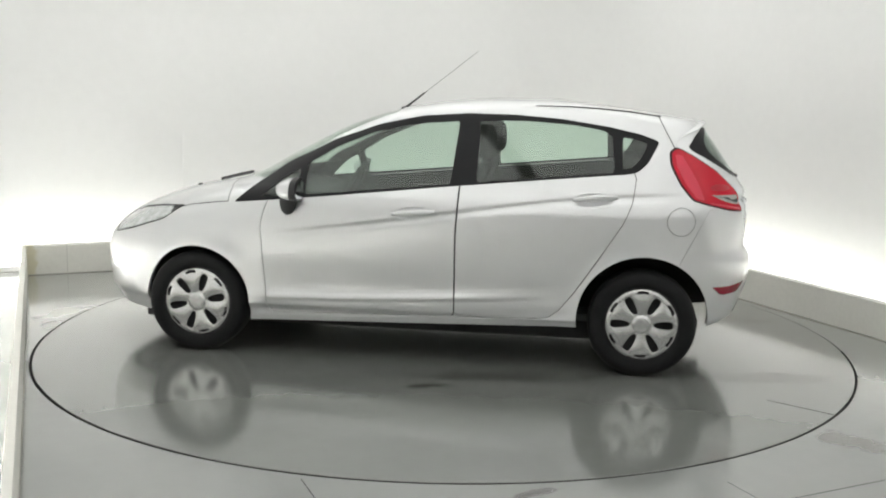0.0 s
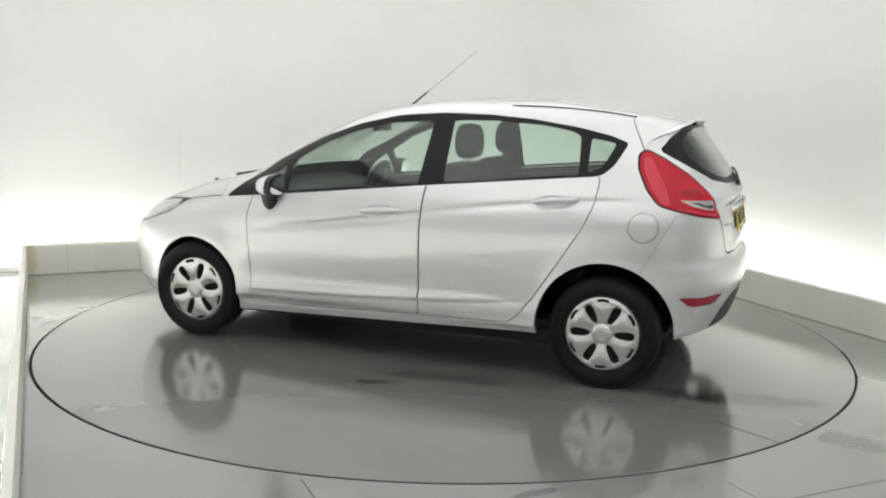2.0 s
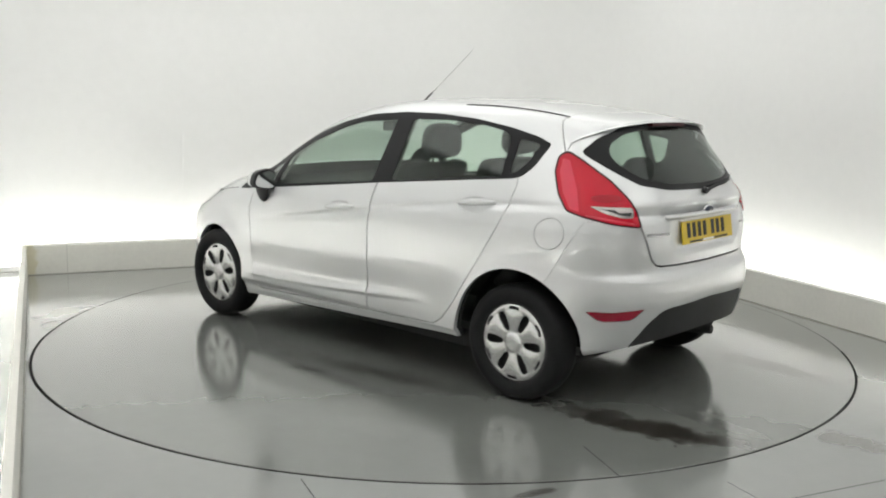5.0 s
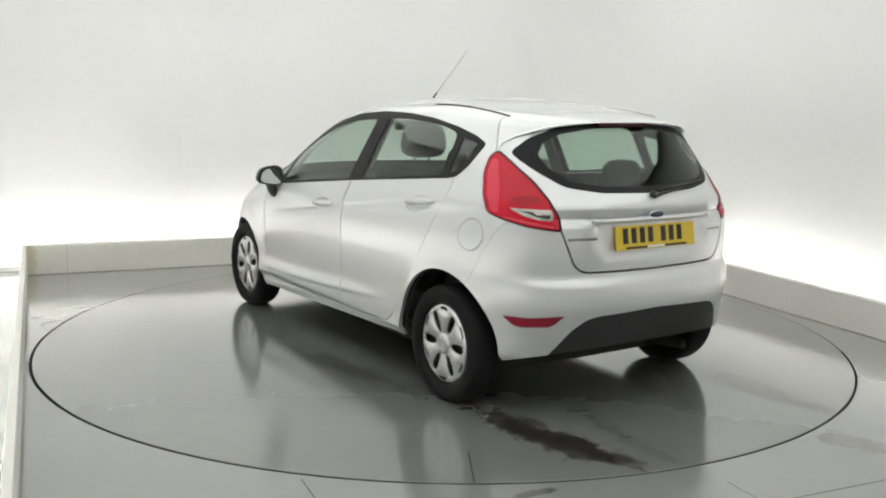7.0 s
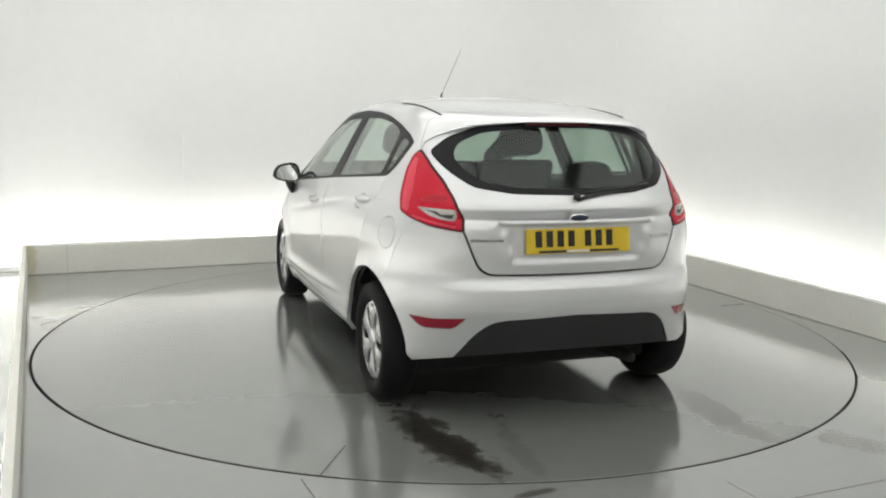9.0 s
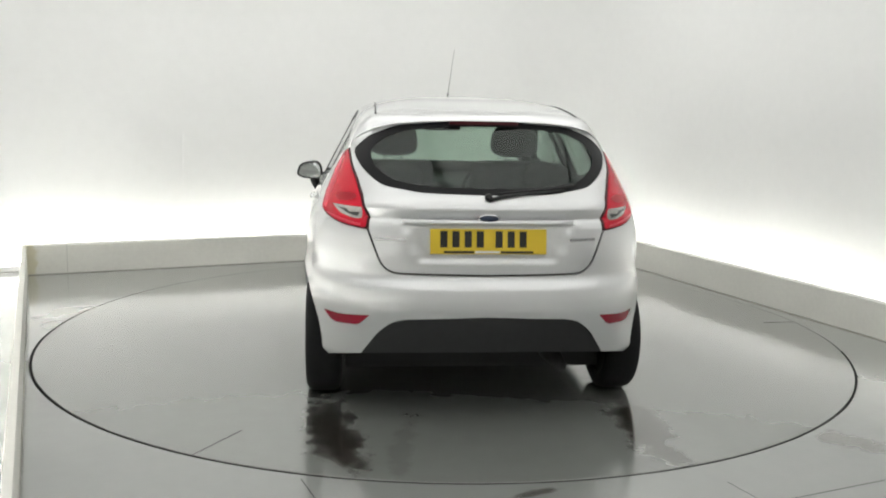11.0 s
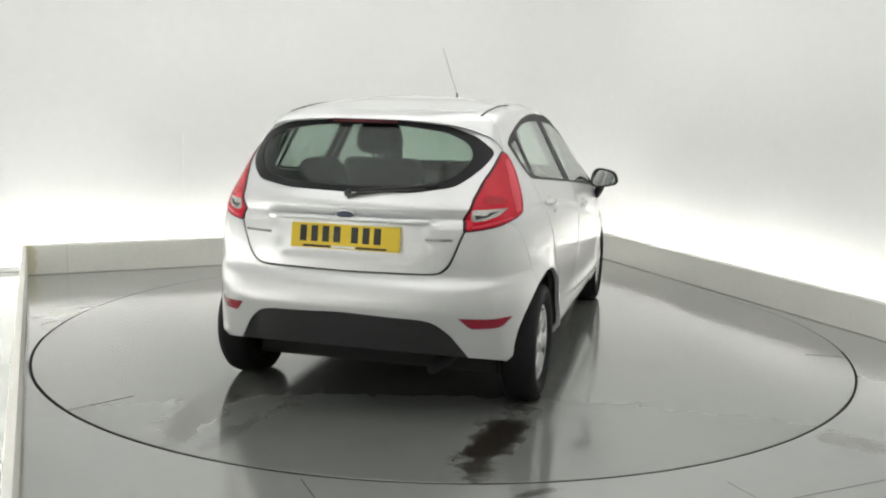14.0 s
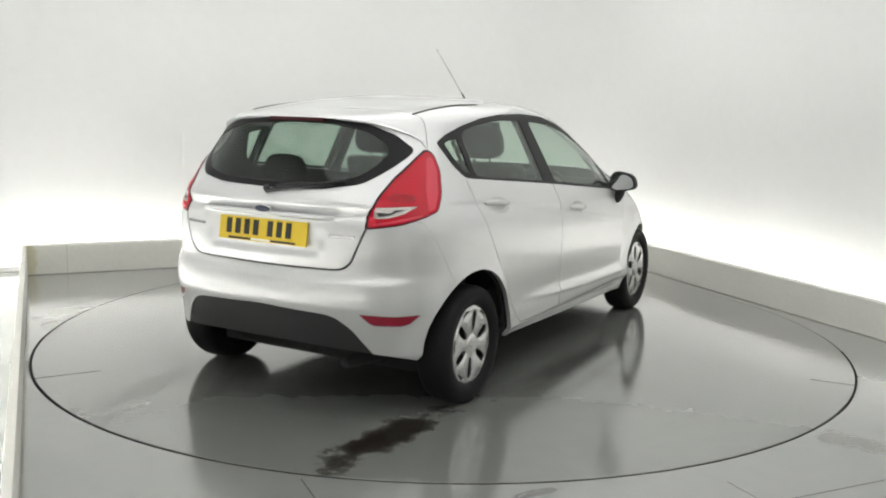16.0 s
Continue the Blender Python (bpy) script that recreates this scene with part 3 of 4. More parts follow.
def skin_point(x, z, s=1, lift=0.0):
    """A point of the flank at x and z, and its normal."""
    hit, n, f, d = REF.ray_cast(Vector((x, 1.3 * s, z)), Vector((0, -s, 0)))
    q = REF_F[f]
    w = poly_3d_calc([REF_V[i] for i in q], hit)
    n = sum((REF_N[i] * k for i, k in zip(q, w)), Vector()).normalized()
    return hit + n * lift, n


def roof_point(x, y, lift=0.0):
    hit, n, f, d = REF.ray_cast(Vector((x, y, 2.5)), Vector((0, 0, -1)))
    return hit + Vector((0, 0, lift))


def tail_point(y, z, lift=0.0):
    hit, n, f, d = REF.ray_cast(Vector((-2.6, y, z)), Vector((1, 0, 0)))
    return hit - Vector((lift, 0, 0))


# ---- outlines of the car's panels (metres, car space) ----
DLO = [(1.044, 0.865), (0.669, 0.903), (0.32, 0.939), (-0.236, 0.998), (-0.641, 1.037), (-1.144, 1.084), (-1.19, 1.094), (-1.245, 1.145), (-1.303, 1.258),
       (-1.207, 1.293), (-1.026, 1.331), (-0.777, 1.366), (-0.522, 1.384), (-0.261, 1.387), (0.0, 1.368), (0.237, 1.317), (0.491, 1.228), (0.79, 1.078), (0.932, 0.967)]
PANE_F = [(0.619, 0.926), (-0.188, 1.006), (-0.214, 1.342), (0.055, 1.323), (0.256, 1.274), (0.463, 1.19), (0.627, 1.09)]
PANE_C = [(0.665, 0.92), (0.672, 1.065), (0.76, 1.012), (0.88, 0.905)]
PANE_R = [(-0.33, 1.02), (-0.33, 1.348), (-0.592, 1.352), (-0.844, 1.335), (-0.998, 1.31), (-1.05, 1.285), (-1.066, 1.092)]
PANE_Q = [(-1.105, 1.278), (-1.24, 1.255), (-1.2, 1.163), (-1.16, 1.118), (-1.11, 1.105)]
DOOR_F = [(0.826, 0.251), (0.849, 0.455), (0.864, 0.648), (0.873, 0.742), (0.858, 0.815), (0.82, 0.93), (-0.247, 1.04), (-0.24, 0.98), (-0.229, 0.726), (-0.229, 0.283)]
DOOR_R = [(-0.229, 0.283), (-0.229, 0.726), (-0.24, 0.98), (-0.247, 1.04), (-1.14, 1.14), (-1.186, 1.068), (-1.168, 0.937), (-1.127, 0.835), (-1.003, 0.636), (-0.877, 0.445),
          (-0.8, 0.345), (-0.735, 0.298)]
GATE = mirrored([(0, 1.6), (0.7, 1.6), (0.66, 1.24), (0.628, 1.117), (0.589, 1.013), (0.536, 0.883), (0.5, 0.785), (0.474, 0.725), (0.425, 0.692), (0, 0.686)])
GATE_SIDE = [(-2.2, 0.6), (-1.385, 0.6), (-1.385, 1.215), (-1.3, 1.375), (-1.285, 1.6), (-2.2, 1.6)]
BACKLIGHT = mirrored([(0, 1.364), (0.17, 1.362), (0.4, 1.343), (0.52, 1.296), (0.601, 1.224), (0.572, 1.165), (0.535, 1.125), (0.47, 1.078), (0.3, 1.052), (0, 1.043)])
BACK_PANE = mirrored([(0, 1.342), (0.2, 1.338), (0.39, 1.314), (0.485, 1.272), (0.522, 1.217), (0.505, 1.165), (0.435, 1.108), (0.28, 1.08), (0, 1.072)])
WINDSCREEN = mirrored([(0, 1.425), (0.47, 1.41), (0.53, 1.36), (0.63, 1.09), (0.66, 1.0), (0.55, 0.99), (0, 0.995)])
LIGHT = [(0.745, 1.235), (0.81, 1.198), (0.945, 1.107), (1.035, 1.022), (1.075, 0.965), (1.1, 0.884), (0.945, 0.903), (0.815, 0.932), (0.74, 0.955), (0.7, 1.03), (0.682, 1.135), (0.7, 1.208)]
LIGHT_CLEAR = [(0.845, 0.986), (1.05, 0.984), (1.058, 0.95), (1.052, 0.932), (1.0, 0.935), (0.925, 0.952)]
def oval(a, b, ra, rb, tilt=0.0, n=20):
    """An ellipse about (a, b), leaning by tilt."""
    return [(a + ra * math.cos(q) + tilt * rb * math.sin(q), b + rb * math.sin(q)) for q in np.linspace(0, 2 * math.pi, n + 1)[:-1]]


BULB = oval(0.925, 1.022, 0.07, 0.018, 0.4)
# paler band at the lens edge: a reflection painted as lighter red
LENS_SHEEN = [(0.722, 1.195), (0.755, 1.19), (0.79, 1.06), (0.80, 0.958), (0.758, 0.968), (0.725, 1.04), (0.708, 1.135)]
LENS_BASE = [(0.83, 0.946), (0.92, 0.935), (1.06, 0.912), (1.062, 0.902), (0.945, 0.92), (0.83, 0.94)]
CLEAR_STREAK = [(0.90, 0.974), (0.965, 0.972), (0.985, 0.958), (1.045, 0.962), (1.04, 0.943), (0.985, 0.95), (0.955, 0.962)]
REFLECTOR = [(0.845, 0.496), (0.97, 0.494), (1.13, 0.507), (1.085, 0.466), (1.06, 0.452), (0.935, 0.446), (0.9, 0.455)]
BUMPER = [(-2.2, 0.1), (-1.38, 0.1), (-1.38, 0.56), (-1.425, 0.625), (-1.505, 0.78), (-1.572, 0.909), (-1.65, 0.93), (-2.2, 0.93)]
VALANCE = mirrored([(0, 0.51), (0.36, 0.497), (0.42, 0.484), (0.485, 0.43), (0.53, 0.36), (0.565, 0.31), (0.575, 0.1), (0, 0.1)])
BELLY = [(-2.2, 0.0), (2.2, 0.0), (2.2, 0.2), (1.55, 0.2), (1.45, 0.2), (0.9, 0.2), (-0.9, 0.258), (-1.4, 0.235), (-1.45, 0.222), (-1.52, 0.235), (-1.58, 0.272), (-1.7, 0.305), (-1.8, 0.332), (-1.87, 0.352), (-2.2, 0.37)]
FLAP = [(-1.4225 + 0.075 * math.cos(a), 0.847 + 0.075 * math.sin(a)) for a in np.linspace(0, 2 * math.pi, 33)[:-1]]
HEADLIGHT = [(0.69, 0.828), (0.775, 0.742), (0.99, 0.672), (1.19, 0.628), (1.235, 0.665), (1.2, 0.74), (1.1, 0.785), (0.9, 0.815)]
NOSE_CUT = [(2.3, 0.1), (1.38, 0.1), (1.38, 0.56), (1.5, 0.66), (2.3, 0.66)]
BONNET = [(1.17, 0.0), (1.155, 0.3), (1.10, 0.55), (1.055, 0.95), (2.3, 0.95), (2.3, -0.95), (1.055, -0.95), (1.10, -0.55), (1.155, -0.3)]
BONNET_SIDE = [(0.95, 0.882), (1.044, 0.870), (1.18, 0.853), (1.32, 0.832), (1.45, 0.80), (1.7, 0.745), (2.3, 0.69), (2.3, 1.2), (0.95, 1.2)]
SEAM = 0.0045


def arches():
    for (hx, hz), r, up in zip(HUBS, (0.327, 0.352), (0.0, 0.02)):
        hz += up
        for s in (1, -1):
            yield prism([(hx + r * math.cos(a), hz + r * math.sin(a)) for a in np.linspace(0, 2 * math.pi, 65)[:-1]], X, Z, Y, 0.42 * s, 1.1 * s)


def build_car():
    root = tagged(new("car"), "silver five-door hatchback car parked on the turntable", "car")
    dlo = rounded(DLO, 0.02, 2)
    whole = cut(skin_mesh(0.0, -0.022), prism(BELLY, X, Z, Y, -1.2, 1.2), *arches())
    thin_black, thin_glass = skin_mesh(-0.003, -0.012), skin_mesh(-0.005, -0.009)
    gate_tools = (tail(GATE), prism(GATE_SIDE, X, Z, Y, -1, 1))
    glazing = [prism(dlo, X, Z, Y, -1.1, 1.1), tail(rounded(BACKLIGHT, 0.03, 3)), prism(rounded(WINDSCREEN, 0.03, 3), Y, Z, X, 0.15, 1.6)]
    skin = cut(whole, *glazing)
    rest = skin
    lights = [corner(rounded(LIGHT, 0.02), s) for s in (1, -1)]
    heads = [front_corner(rounded(HEADLIGHT, 0.02), s) for s in (1, -1)]
    skin = cut(skin, *lights, *heads)
    rest = skin

    def panel(name, tools, small, label=""):
        nonlocal rest
        piece = keep(skin, *small)
        return part(name, sleek(piece), PAINT, root, label)

    doors = {}
    for s in (1, -1):
        doors[s] = []
        for poly, hx, hz, cup_d in ((DOOR_F, 0.005, 0.848, 0.039), (DOOR_R, -0.97, 0.953, 0.0345)):
            piece = keep(skin, side(rounded(inset(poly, 0.0043), 0.02), s))
            p, n = skin_point(hx, hz, s)
            cup = bmesh.new()
            bmesh.ops.create_uvsphere(cup, u_segments=24, v_segments=14, radius=1, matrix=Matrix.LocRotScale(p + n * 0.0205 + Vector((0, 0, -0.003)), Euler((0, radians(4.5), 0)), (0.122, cup_d, 0.05)))
            tool = bpy.data.meshes.new("tool")
            cup.to_mesh(tool)
            cup.free()
            piece = cut(piece, tool)
            door = part("door", sleek(piece), PAINT, root)
            door_handle(door, hx, hz, s)
            doors[s].append(door)
            rest = cut(rest, side(rounded(poly, 0.02), s))
    gate_mesh = keep(skin, tail(rounded(inset(GATE, 0.0095), 0.035)), prism(inset(GATE_SIDE, SEAM), X, Z, Y, -1, 1))
    gate = part("tailgate", sleek(gate_mesh), PAINT, root)
    tailgate_tool = keep(prism(rounded(GATE, 0.035), Y, Z, X, -2.2, -1.2), prism(GATE_SIDE, X, Z, Y, -1, 1))
    rest = cut(rest, tailgate_tool)
    bump_tool, nose_tool = prism(BUMPER, X, Z, Y, -1.2, 1.2), prism(NOSE_CUT, X, Z, Y, -1.2, 1.2)
    bump = cut(keep(skin, prism(inset(BUMPER, 0.0015), X, Z, Y, -1.2, 1.2)), keep(prism(rounded(GATE, 0.035), Y, Z, X, -2.2, -1.2), prism(GATE_SIDE, X, Z, Y, -1, 1)))
    refl = [corner(rounded(REFLECTOR, 0.008), s) for s in (1, -1)]
    val = tail(rounded(VALANCE, 0.03), -1.3)
    bumper = part("rear_bumper", sleek(cut(bump, val, *refl)), PAINT, root)
    part("valance", sleek(keep(skin_mesh(-0.006, -0.03), tail(rounded(inset(VALANCE, 0.001), 0.03), -1.3), cut(prism([(-2.2, 0.1), (-1.42, 0.1), (-1.42, 0.7), (-2.2, 0.7)], X, Z, Y, -1.2, 1.2), prism(BELLY, X, Z, Y, -1.3, 1.3)))), PLASTIC, bumper, "black textured plastic lower insert")
    for s in (1, -1):
        part("reflector", sleek(keep(skin_mesh(-0.002, -0.014), corner(rounded(inset(REFLECTOR, 0.002), 0.008), s))), REFLEX, bumper, "dark red bumper reflector")
    rest = cut(rest, bump_tool)
    part("front_bumper", sleek(keep(skin, prism(inset(NOSE_CUT, 0.0006), X, Z, Y, -1.2, 1.2))), PAINT, root)
    rest = cut(rest, nose_tool)
    hood_tool = keep(prism(BONNET, X, Y, Z, 0.6, 1.3), prism(BONNET_SIDE, X, Z, Y, -1.2, 1.2))
    part("bonnet", sleek(keep(skin, prism(inset(BONNET, SEAM), X, Y, Z, 0.6, 1.3), prism(inset(BONNET_SIDE, SEAM), X, Z, Y, -1.2, 1.2))), PAINT, root)
    rest = cut(rest, hood_tool)
    flap_tool = side(FLAP, 1)
    part("fuel_flap", sleek(keep(skin, side(inset(FLAP, 0.003), 1))), PAINT, root)
    rest = cut(rest, flap_tool)
    part("body", sleek(rest), PAINT, root)

    # side glazing: black surrounds with panes in them
    for s in (1, -1):
        frame_mesh = keep(thin_black, side(inset(dlo, 0.001), s))
        panes = (PANE_F, PANE_C, PANE_R, PANE_Q)
        frame_mesh = cut(frame_mesh, *[side(rounded(p, 0.02), s) for p in panes])
        fr = part("window_frame", sleek(frame_mesh), GLOSS_BLACK, root, "gloss black side window surround")
        for p in panes:
            pane = part("pane", sleek(keep(thin_glass, side(rounded(inset(p, -0.006), 0.02), s))), GLASS, fr, "pale green side window glass")
            pane.visible_shadow = False
    bl = tail(rounded(inset(BACKLIGHT, 0.001), 0.03, 3))
    edge = part("rear_window_border", sleek(cut(keep(thin_black, bl), tail(rounded(BACK_PANE, 0.03, 3)))), GLOSS_BLACK, gate, "gloss black rear window border")
    pane = part("rear_pane", sleek(keep(thin_glass, tail(rounded(inset(BACK_PANE, -0.006), 0.03, 3)))), REAR_GLASS, edge, "pale green rear window glass")
    pane.visible_shadow = False
    pane = part("windscreen", sleek(keep(thin_glass, prism(rounded(inset(WINDSCREEN, 0.001), 0.03, 3), Y, Z, X, 0.15, 1.6))), GLASS, root, "pale green windscreen glass")
    pane.visible_shadow = False

    # lamps
    for s in (1, -1):
        housing = part("tail_light", sleek(cut(keep(skin_mesh(0.004, -0.03), corner(rounded(inset(LIGHT, 0.0022), 0.02), s)), corner(rounded(inset(LIGHT, 0.0085), 0.02), s))), DARK_RED, root, "tall red tail light")
        part("red_lens", sleek(cut(keep(skin_mesh(0.006, -0.02), corner(rounded(inset(LIGHT, 0.0087), 0.018), s)), corner(rounded(LIGHT_CLEAR, 0.012), s))), RED, housing)
        part("clear_lens", sleek(keep(skin_mesh(0.004, -0.014), corner(rounded(inset(LIGHT_CLEAR, 0.001), 0.012), s))), CLEAR, housing, "clear reversing lens with silver reflector")
        part("bulb_lens", sleek(keep(skin_mesh(0.0075, -0.012), corner(BULB, s))), BULB_RED, housing, "darker red bulb lens")
        part("lens_sheen", sleek(keep(skin_mesh(0.0072, -0.012), corner(rounded(LENS_SHEEN, 0.01), s))), PALE_RED, housing, "paler red lens band, a painted reflection")
        part("lens_base", sleek(keep(skin_mesh(0.0072, -0.012), corner(rounded(LENS_BASE, 0.006), s))), PALE_RED, housing, "paler red lens foot")
        part("clear_streak", sleek(keep(skin_mesh(0.0052, -0.008), corner(rounded(CLEAR_STREAK, 0.004), s))), SMOKED, housing, "dark streak in the clear lens")
        part("headlight_rim", sleek(cut(keep(skin_mesh(0.001, -0.012), front_corner(rounded(inset(HEADLIGHT, 0.0015), 0.02), s)), front_corner(rounded(inset(HEADLIGHT, 0.009), 0.02), s))), GLOSS_BLACK, root, "thin black headlight rim")
        part("headlight", sleek(keep(skin_mesh(0.0, -0.012), front_corner(rounded(inset(HEADLIGHT, 0.0095), 0.02), s), prism([(1.50, 0.5), (2.2, 0.5), (2.2, 0.9), (1.44, 0.9)], X, Z, Y, -1, 1))), HEAD, root, "clear swept-back headlight")
        part("headlight_corner", sleek(keep(skin_mesh(0.0, -0.012), front_corner(rounded(inset(HEADLIGHT, 0.0095), 0.02), s), prism([(1.0, 0.5), (1.498, 0.5), (1.438, 0.9), (1.0, 0.9)], X, Z, Y, -1, 1))), SMOKED, root, "smoked grey rear corner of the headlight")

    # liner behind the panels, with the window openings
    openings = [side(rounded(inset(p, -0.02), 0.02), s) for s in (1, -1) for p in panes] + [tail(rounded(inset(BACK_PANE, -0.02), 0.03, 3)), prism(rounded(inset(WINDSCREEN, 0.02), 0.03, 3), Y, Z, X, 0.15, 1.6)]
    part("cabin_liner", sleek(cut(skin_mesh(-0.034, -0.05), prism(BELLY, X, Z, Y, -1.2, 1.2), *arches(), *openings)), TRIM, root, "dark grey cabin lining")
    return root, gate, bumper


def door_handle(door, hx, hz, s):
    """A pull bar across its cup."""
    bm = bmesh.new()
    n, seg = 14, 10
    rings = []
    tilt = math.tan(radians(-4.5))
    for i in range(n + 1):
        u = -1 + 2 * i / n
        x = hx + 0.118 * u
        p, nor = skin_point(x, hz + tilt * (x - hx), s)
        w = max(0.25, (1 - abs(u) ** 3.0)) ** 0.5
        c = p + nor * (0.004 + 0.012 * (1 - u * u))
        up = Vector((0, 0, 1))
        rings.append([bm.verts.new(c + up * (0.0155 * w * math.cos(2 * math.pi * k / seg)) + nor * (0.009 * w * math.sin(2 * math.pi * k / seg))) for k in range(seg)])
    for a, b in zip(rings, rings[1:]):
        for k in range(seg):
            bm.faces.new((a[k], a[(k + 1) % seg], b[(k + 1) % seg], b[k]))
    bm.faces.new(rings[0])
    bm.faces.new(rings[-1])
    bmesh.ops.recalc_face_normals(bm, faces=bm.faces)
    part("handle", bm, PAINT, door, smooth=True)


car, tailgate, rear_bumper = build_car()


def wheels():
    tyre = lathe([(0.196, 0.062), (0.205, 0.078), (0.225, 0.0875), (0.25, 0.0885), (0.268, 0.084), (0.281, 0.072), (0.2885, 0.05), (0.29, 0.02), (0.29, -0.02), (0.2885, -0.05),
                  (0.281, -0.072), (0.25, -0.086), (0.205, -0.078), (0.196, -0.06)], 72, "y", True)
    disc = lathe([(0.0, 0.078), (0.04, 0.078), (0.047, 0.074), (0.052, 0.07), (0.065, 0.072), (0.078, 0.0745), (0.092, 0.0765), (0.106, 0.078), (0.12, 0.079), (0.134, 0.0793), (0.147, 0.079), (0.158, 0.0775), (0.168, 0.075), (0.175, 0.0745), (0.183, 0.072), (0.193, 0.066), (0.197, 0.056),
                  (0.193, 0.05), (0.17, 0.058), (0.0, 0.058)][1:], 72, "y")
    # crowned spokes with hollows between them
    for v in disc.verts:
        r, a = math.hypot(v.co.x, v.co.z), math.atan2(v.co.z, v.co.x)
        if v.co.y > 0.0585:
            v.co.y -= 0.011 * (0.5 + 0.5 * math.cos(6 * a)) ** 1.5 * max(0, 1 - ((r - 0.118) / 0.06) ** 2)
            v.co.y -= 0.004 * (0.5 - 0.5 * math.cos(6 * a)) ** 3 * max(0, 1 - ((r - 0.165) / 0.02) ** 2)
    me = bpy.data.meshes.new("wheel_cover")
    disc.to_mesh(me)
    disc.free()
    holes = []
    for k in range(6):
        a = radians(60 * k)
        hole = []
        for q in np.linspace(0, 2 * math.pi, 25)[:-1]:
            u, v = math.cos(q), math.sin(q)
            f = (abs(u) ** 3 + abs(v) ** 3) ** (-1 / 3)
            r, w = 0.115 + 0.051 * u * f, (0.0205 + 0.0055 * u) * v * f
            hole.append((r * math.cos(a) - w * math.sin(a), r * math.sin(a) + w * math.cos(a)))
        holes.append(hole)
        me = cut(me, prism(hole, X, Z, Y, 0.0, 0.2))
        a += radians(30)
        slot = [(r * math.cos(a) - w * math.sin(a), r * math.sin(a) + w * math.cos(a)) for r, w in ((0.165, -0.03), (0.1795, -0.029), (0.184, 0.0), (0.1795, 0.029), (0.165, 0.03), (0.169, 0.0))]
        me = cut(me, prism(slot, X, Z, Y, 0.0, 0.2))
    rim = lathe([(0.03, 0.05), (0.14, 0.03), (0.188, 0.045), (0.1965, 0.06), (0.1965, -0.06), (0.188, -0.05), (0.03, -0.03)], 48, "y")
    cap = lathe([(0.001, 0.0795), (0.026, 0.0795), (0.0265, 0.0775), (0.029, 0.0775), (0.0295, 0.0795), (0.036, 0.0785), (0.038, 0.076), (0.039, 0.07), (0.039, 0.06), (0.001, 0.06)], 40, "y")
    meshes = {}
    spin = {(0, 1): 12, (1, 1): 0, (0, -1): 40, (1, -1): 22}
    for i, (hx, hz) in enumerate(HUBS):
        for s in (1, -1):
            if not meshes:
                w = part("wheel", tyre, RUBBER, car, "black road tyre with a silver wheel cover", True)
                c = part("wheel_cover", me, COVER, w, "silver six-spoke plastic wheel cover", True)
                r = part("rim", rim, GAP, w, "black steel rim", True)
                h = part("hub_cap", cap, COVER, w, "plain silver centre cap", True)
                for o in (c, h):
                    o.data.set_sharp_from_angle(angle=radians(28))
                meshes.update(w=w.data, parts=[(o.name, o.data, o["label"]) for o in (c, r, h)])
            else:
                w = tagged(new("wheel", meshes["w"]), "black road tyre with a silver wheel cover")
                w.parent = car
                for name, data, label in meshes["parts"]:
                    o = tagged(new(name, data), label)
                    o.parent = w
            w.matrix_basis = pose(hx, s * 0.735, 0.2875, 0, 0, 0 if s > 0 else 180) @ pose(0, 0, 0, 0, spin[i, s], 0)
            # dark well round the wheel
            r0 = 0.342 if i == 0 else 0.366
            well = bmesh.new()
            ring_a, ring_b = [], []
            for k in range(41):
                a = radians(-2 + (180 if i == 0 else 173) * k / 40)
                ring_a.append(well.verts.new((r0 * math.cos(a), (0.665 if i == 0 else 0.69) * s, r0 * math.sin(a))))
                ring_b.append(well.verts.new((r0 * math.cos(a), 0.5 * s, r0 * math.sin(a))))
            for k in range(40):
                well.faces.new((ring_a[k], ring_a[k + 1], ring_b[k + 1], ring_b[k]))
            well.faces.new(ring_b)
            bmesh.ops.solidify(well, geom=well.faces[:], thickness=0.004)
            o = part("wheel_well", well, GAP, car, "dark wheel arch lining")
            o.location = (hx, 0, hz + (0.0 if i == 0 else 0.02))


wheels()


def mirror_foot(s):
    """A flattened wedge under the mirror, against the door."""
    bm = rod([(0.685, 0, 0.945), (0.69, 0, 0.92), (0.697, 0, 0.885), (0.703, 0, 0.855), (0.71, 0, 0.826), (0.712, 0, 0.812)], [0.034, 0.046, 0.05, 0.044, 0.028, 0.006], 18)
    for v in bm.verts:
        v.co.y = s * (0.848 + v.co.y * 0.62 + (v.co.z - 0.84) * 0.25)
    bmesh.ops.recalc_face_normals(bm, faces=bm.faces)
    return bm


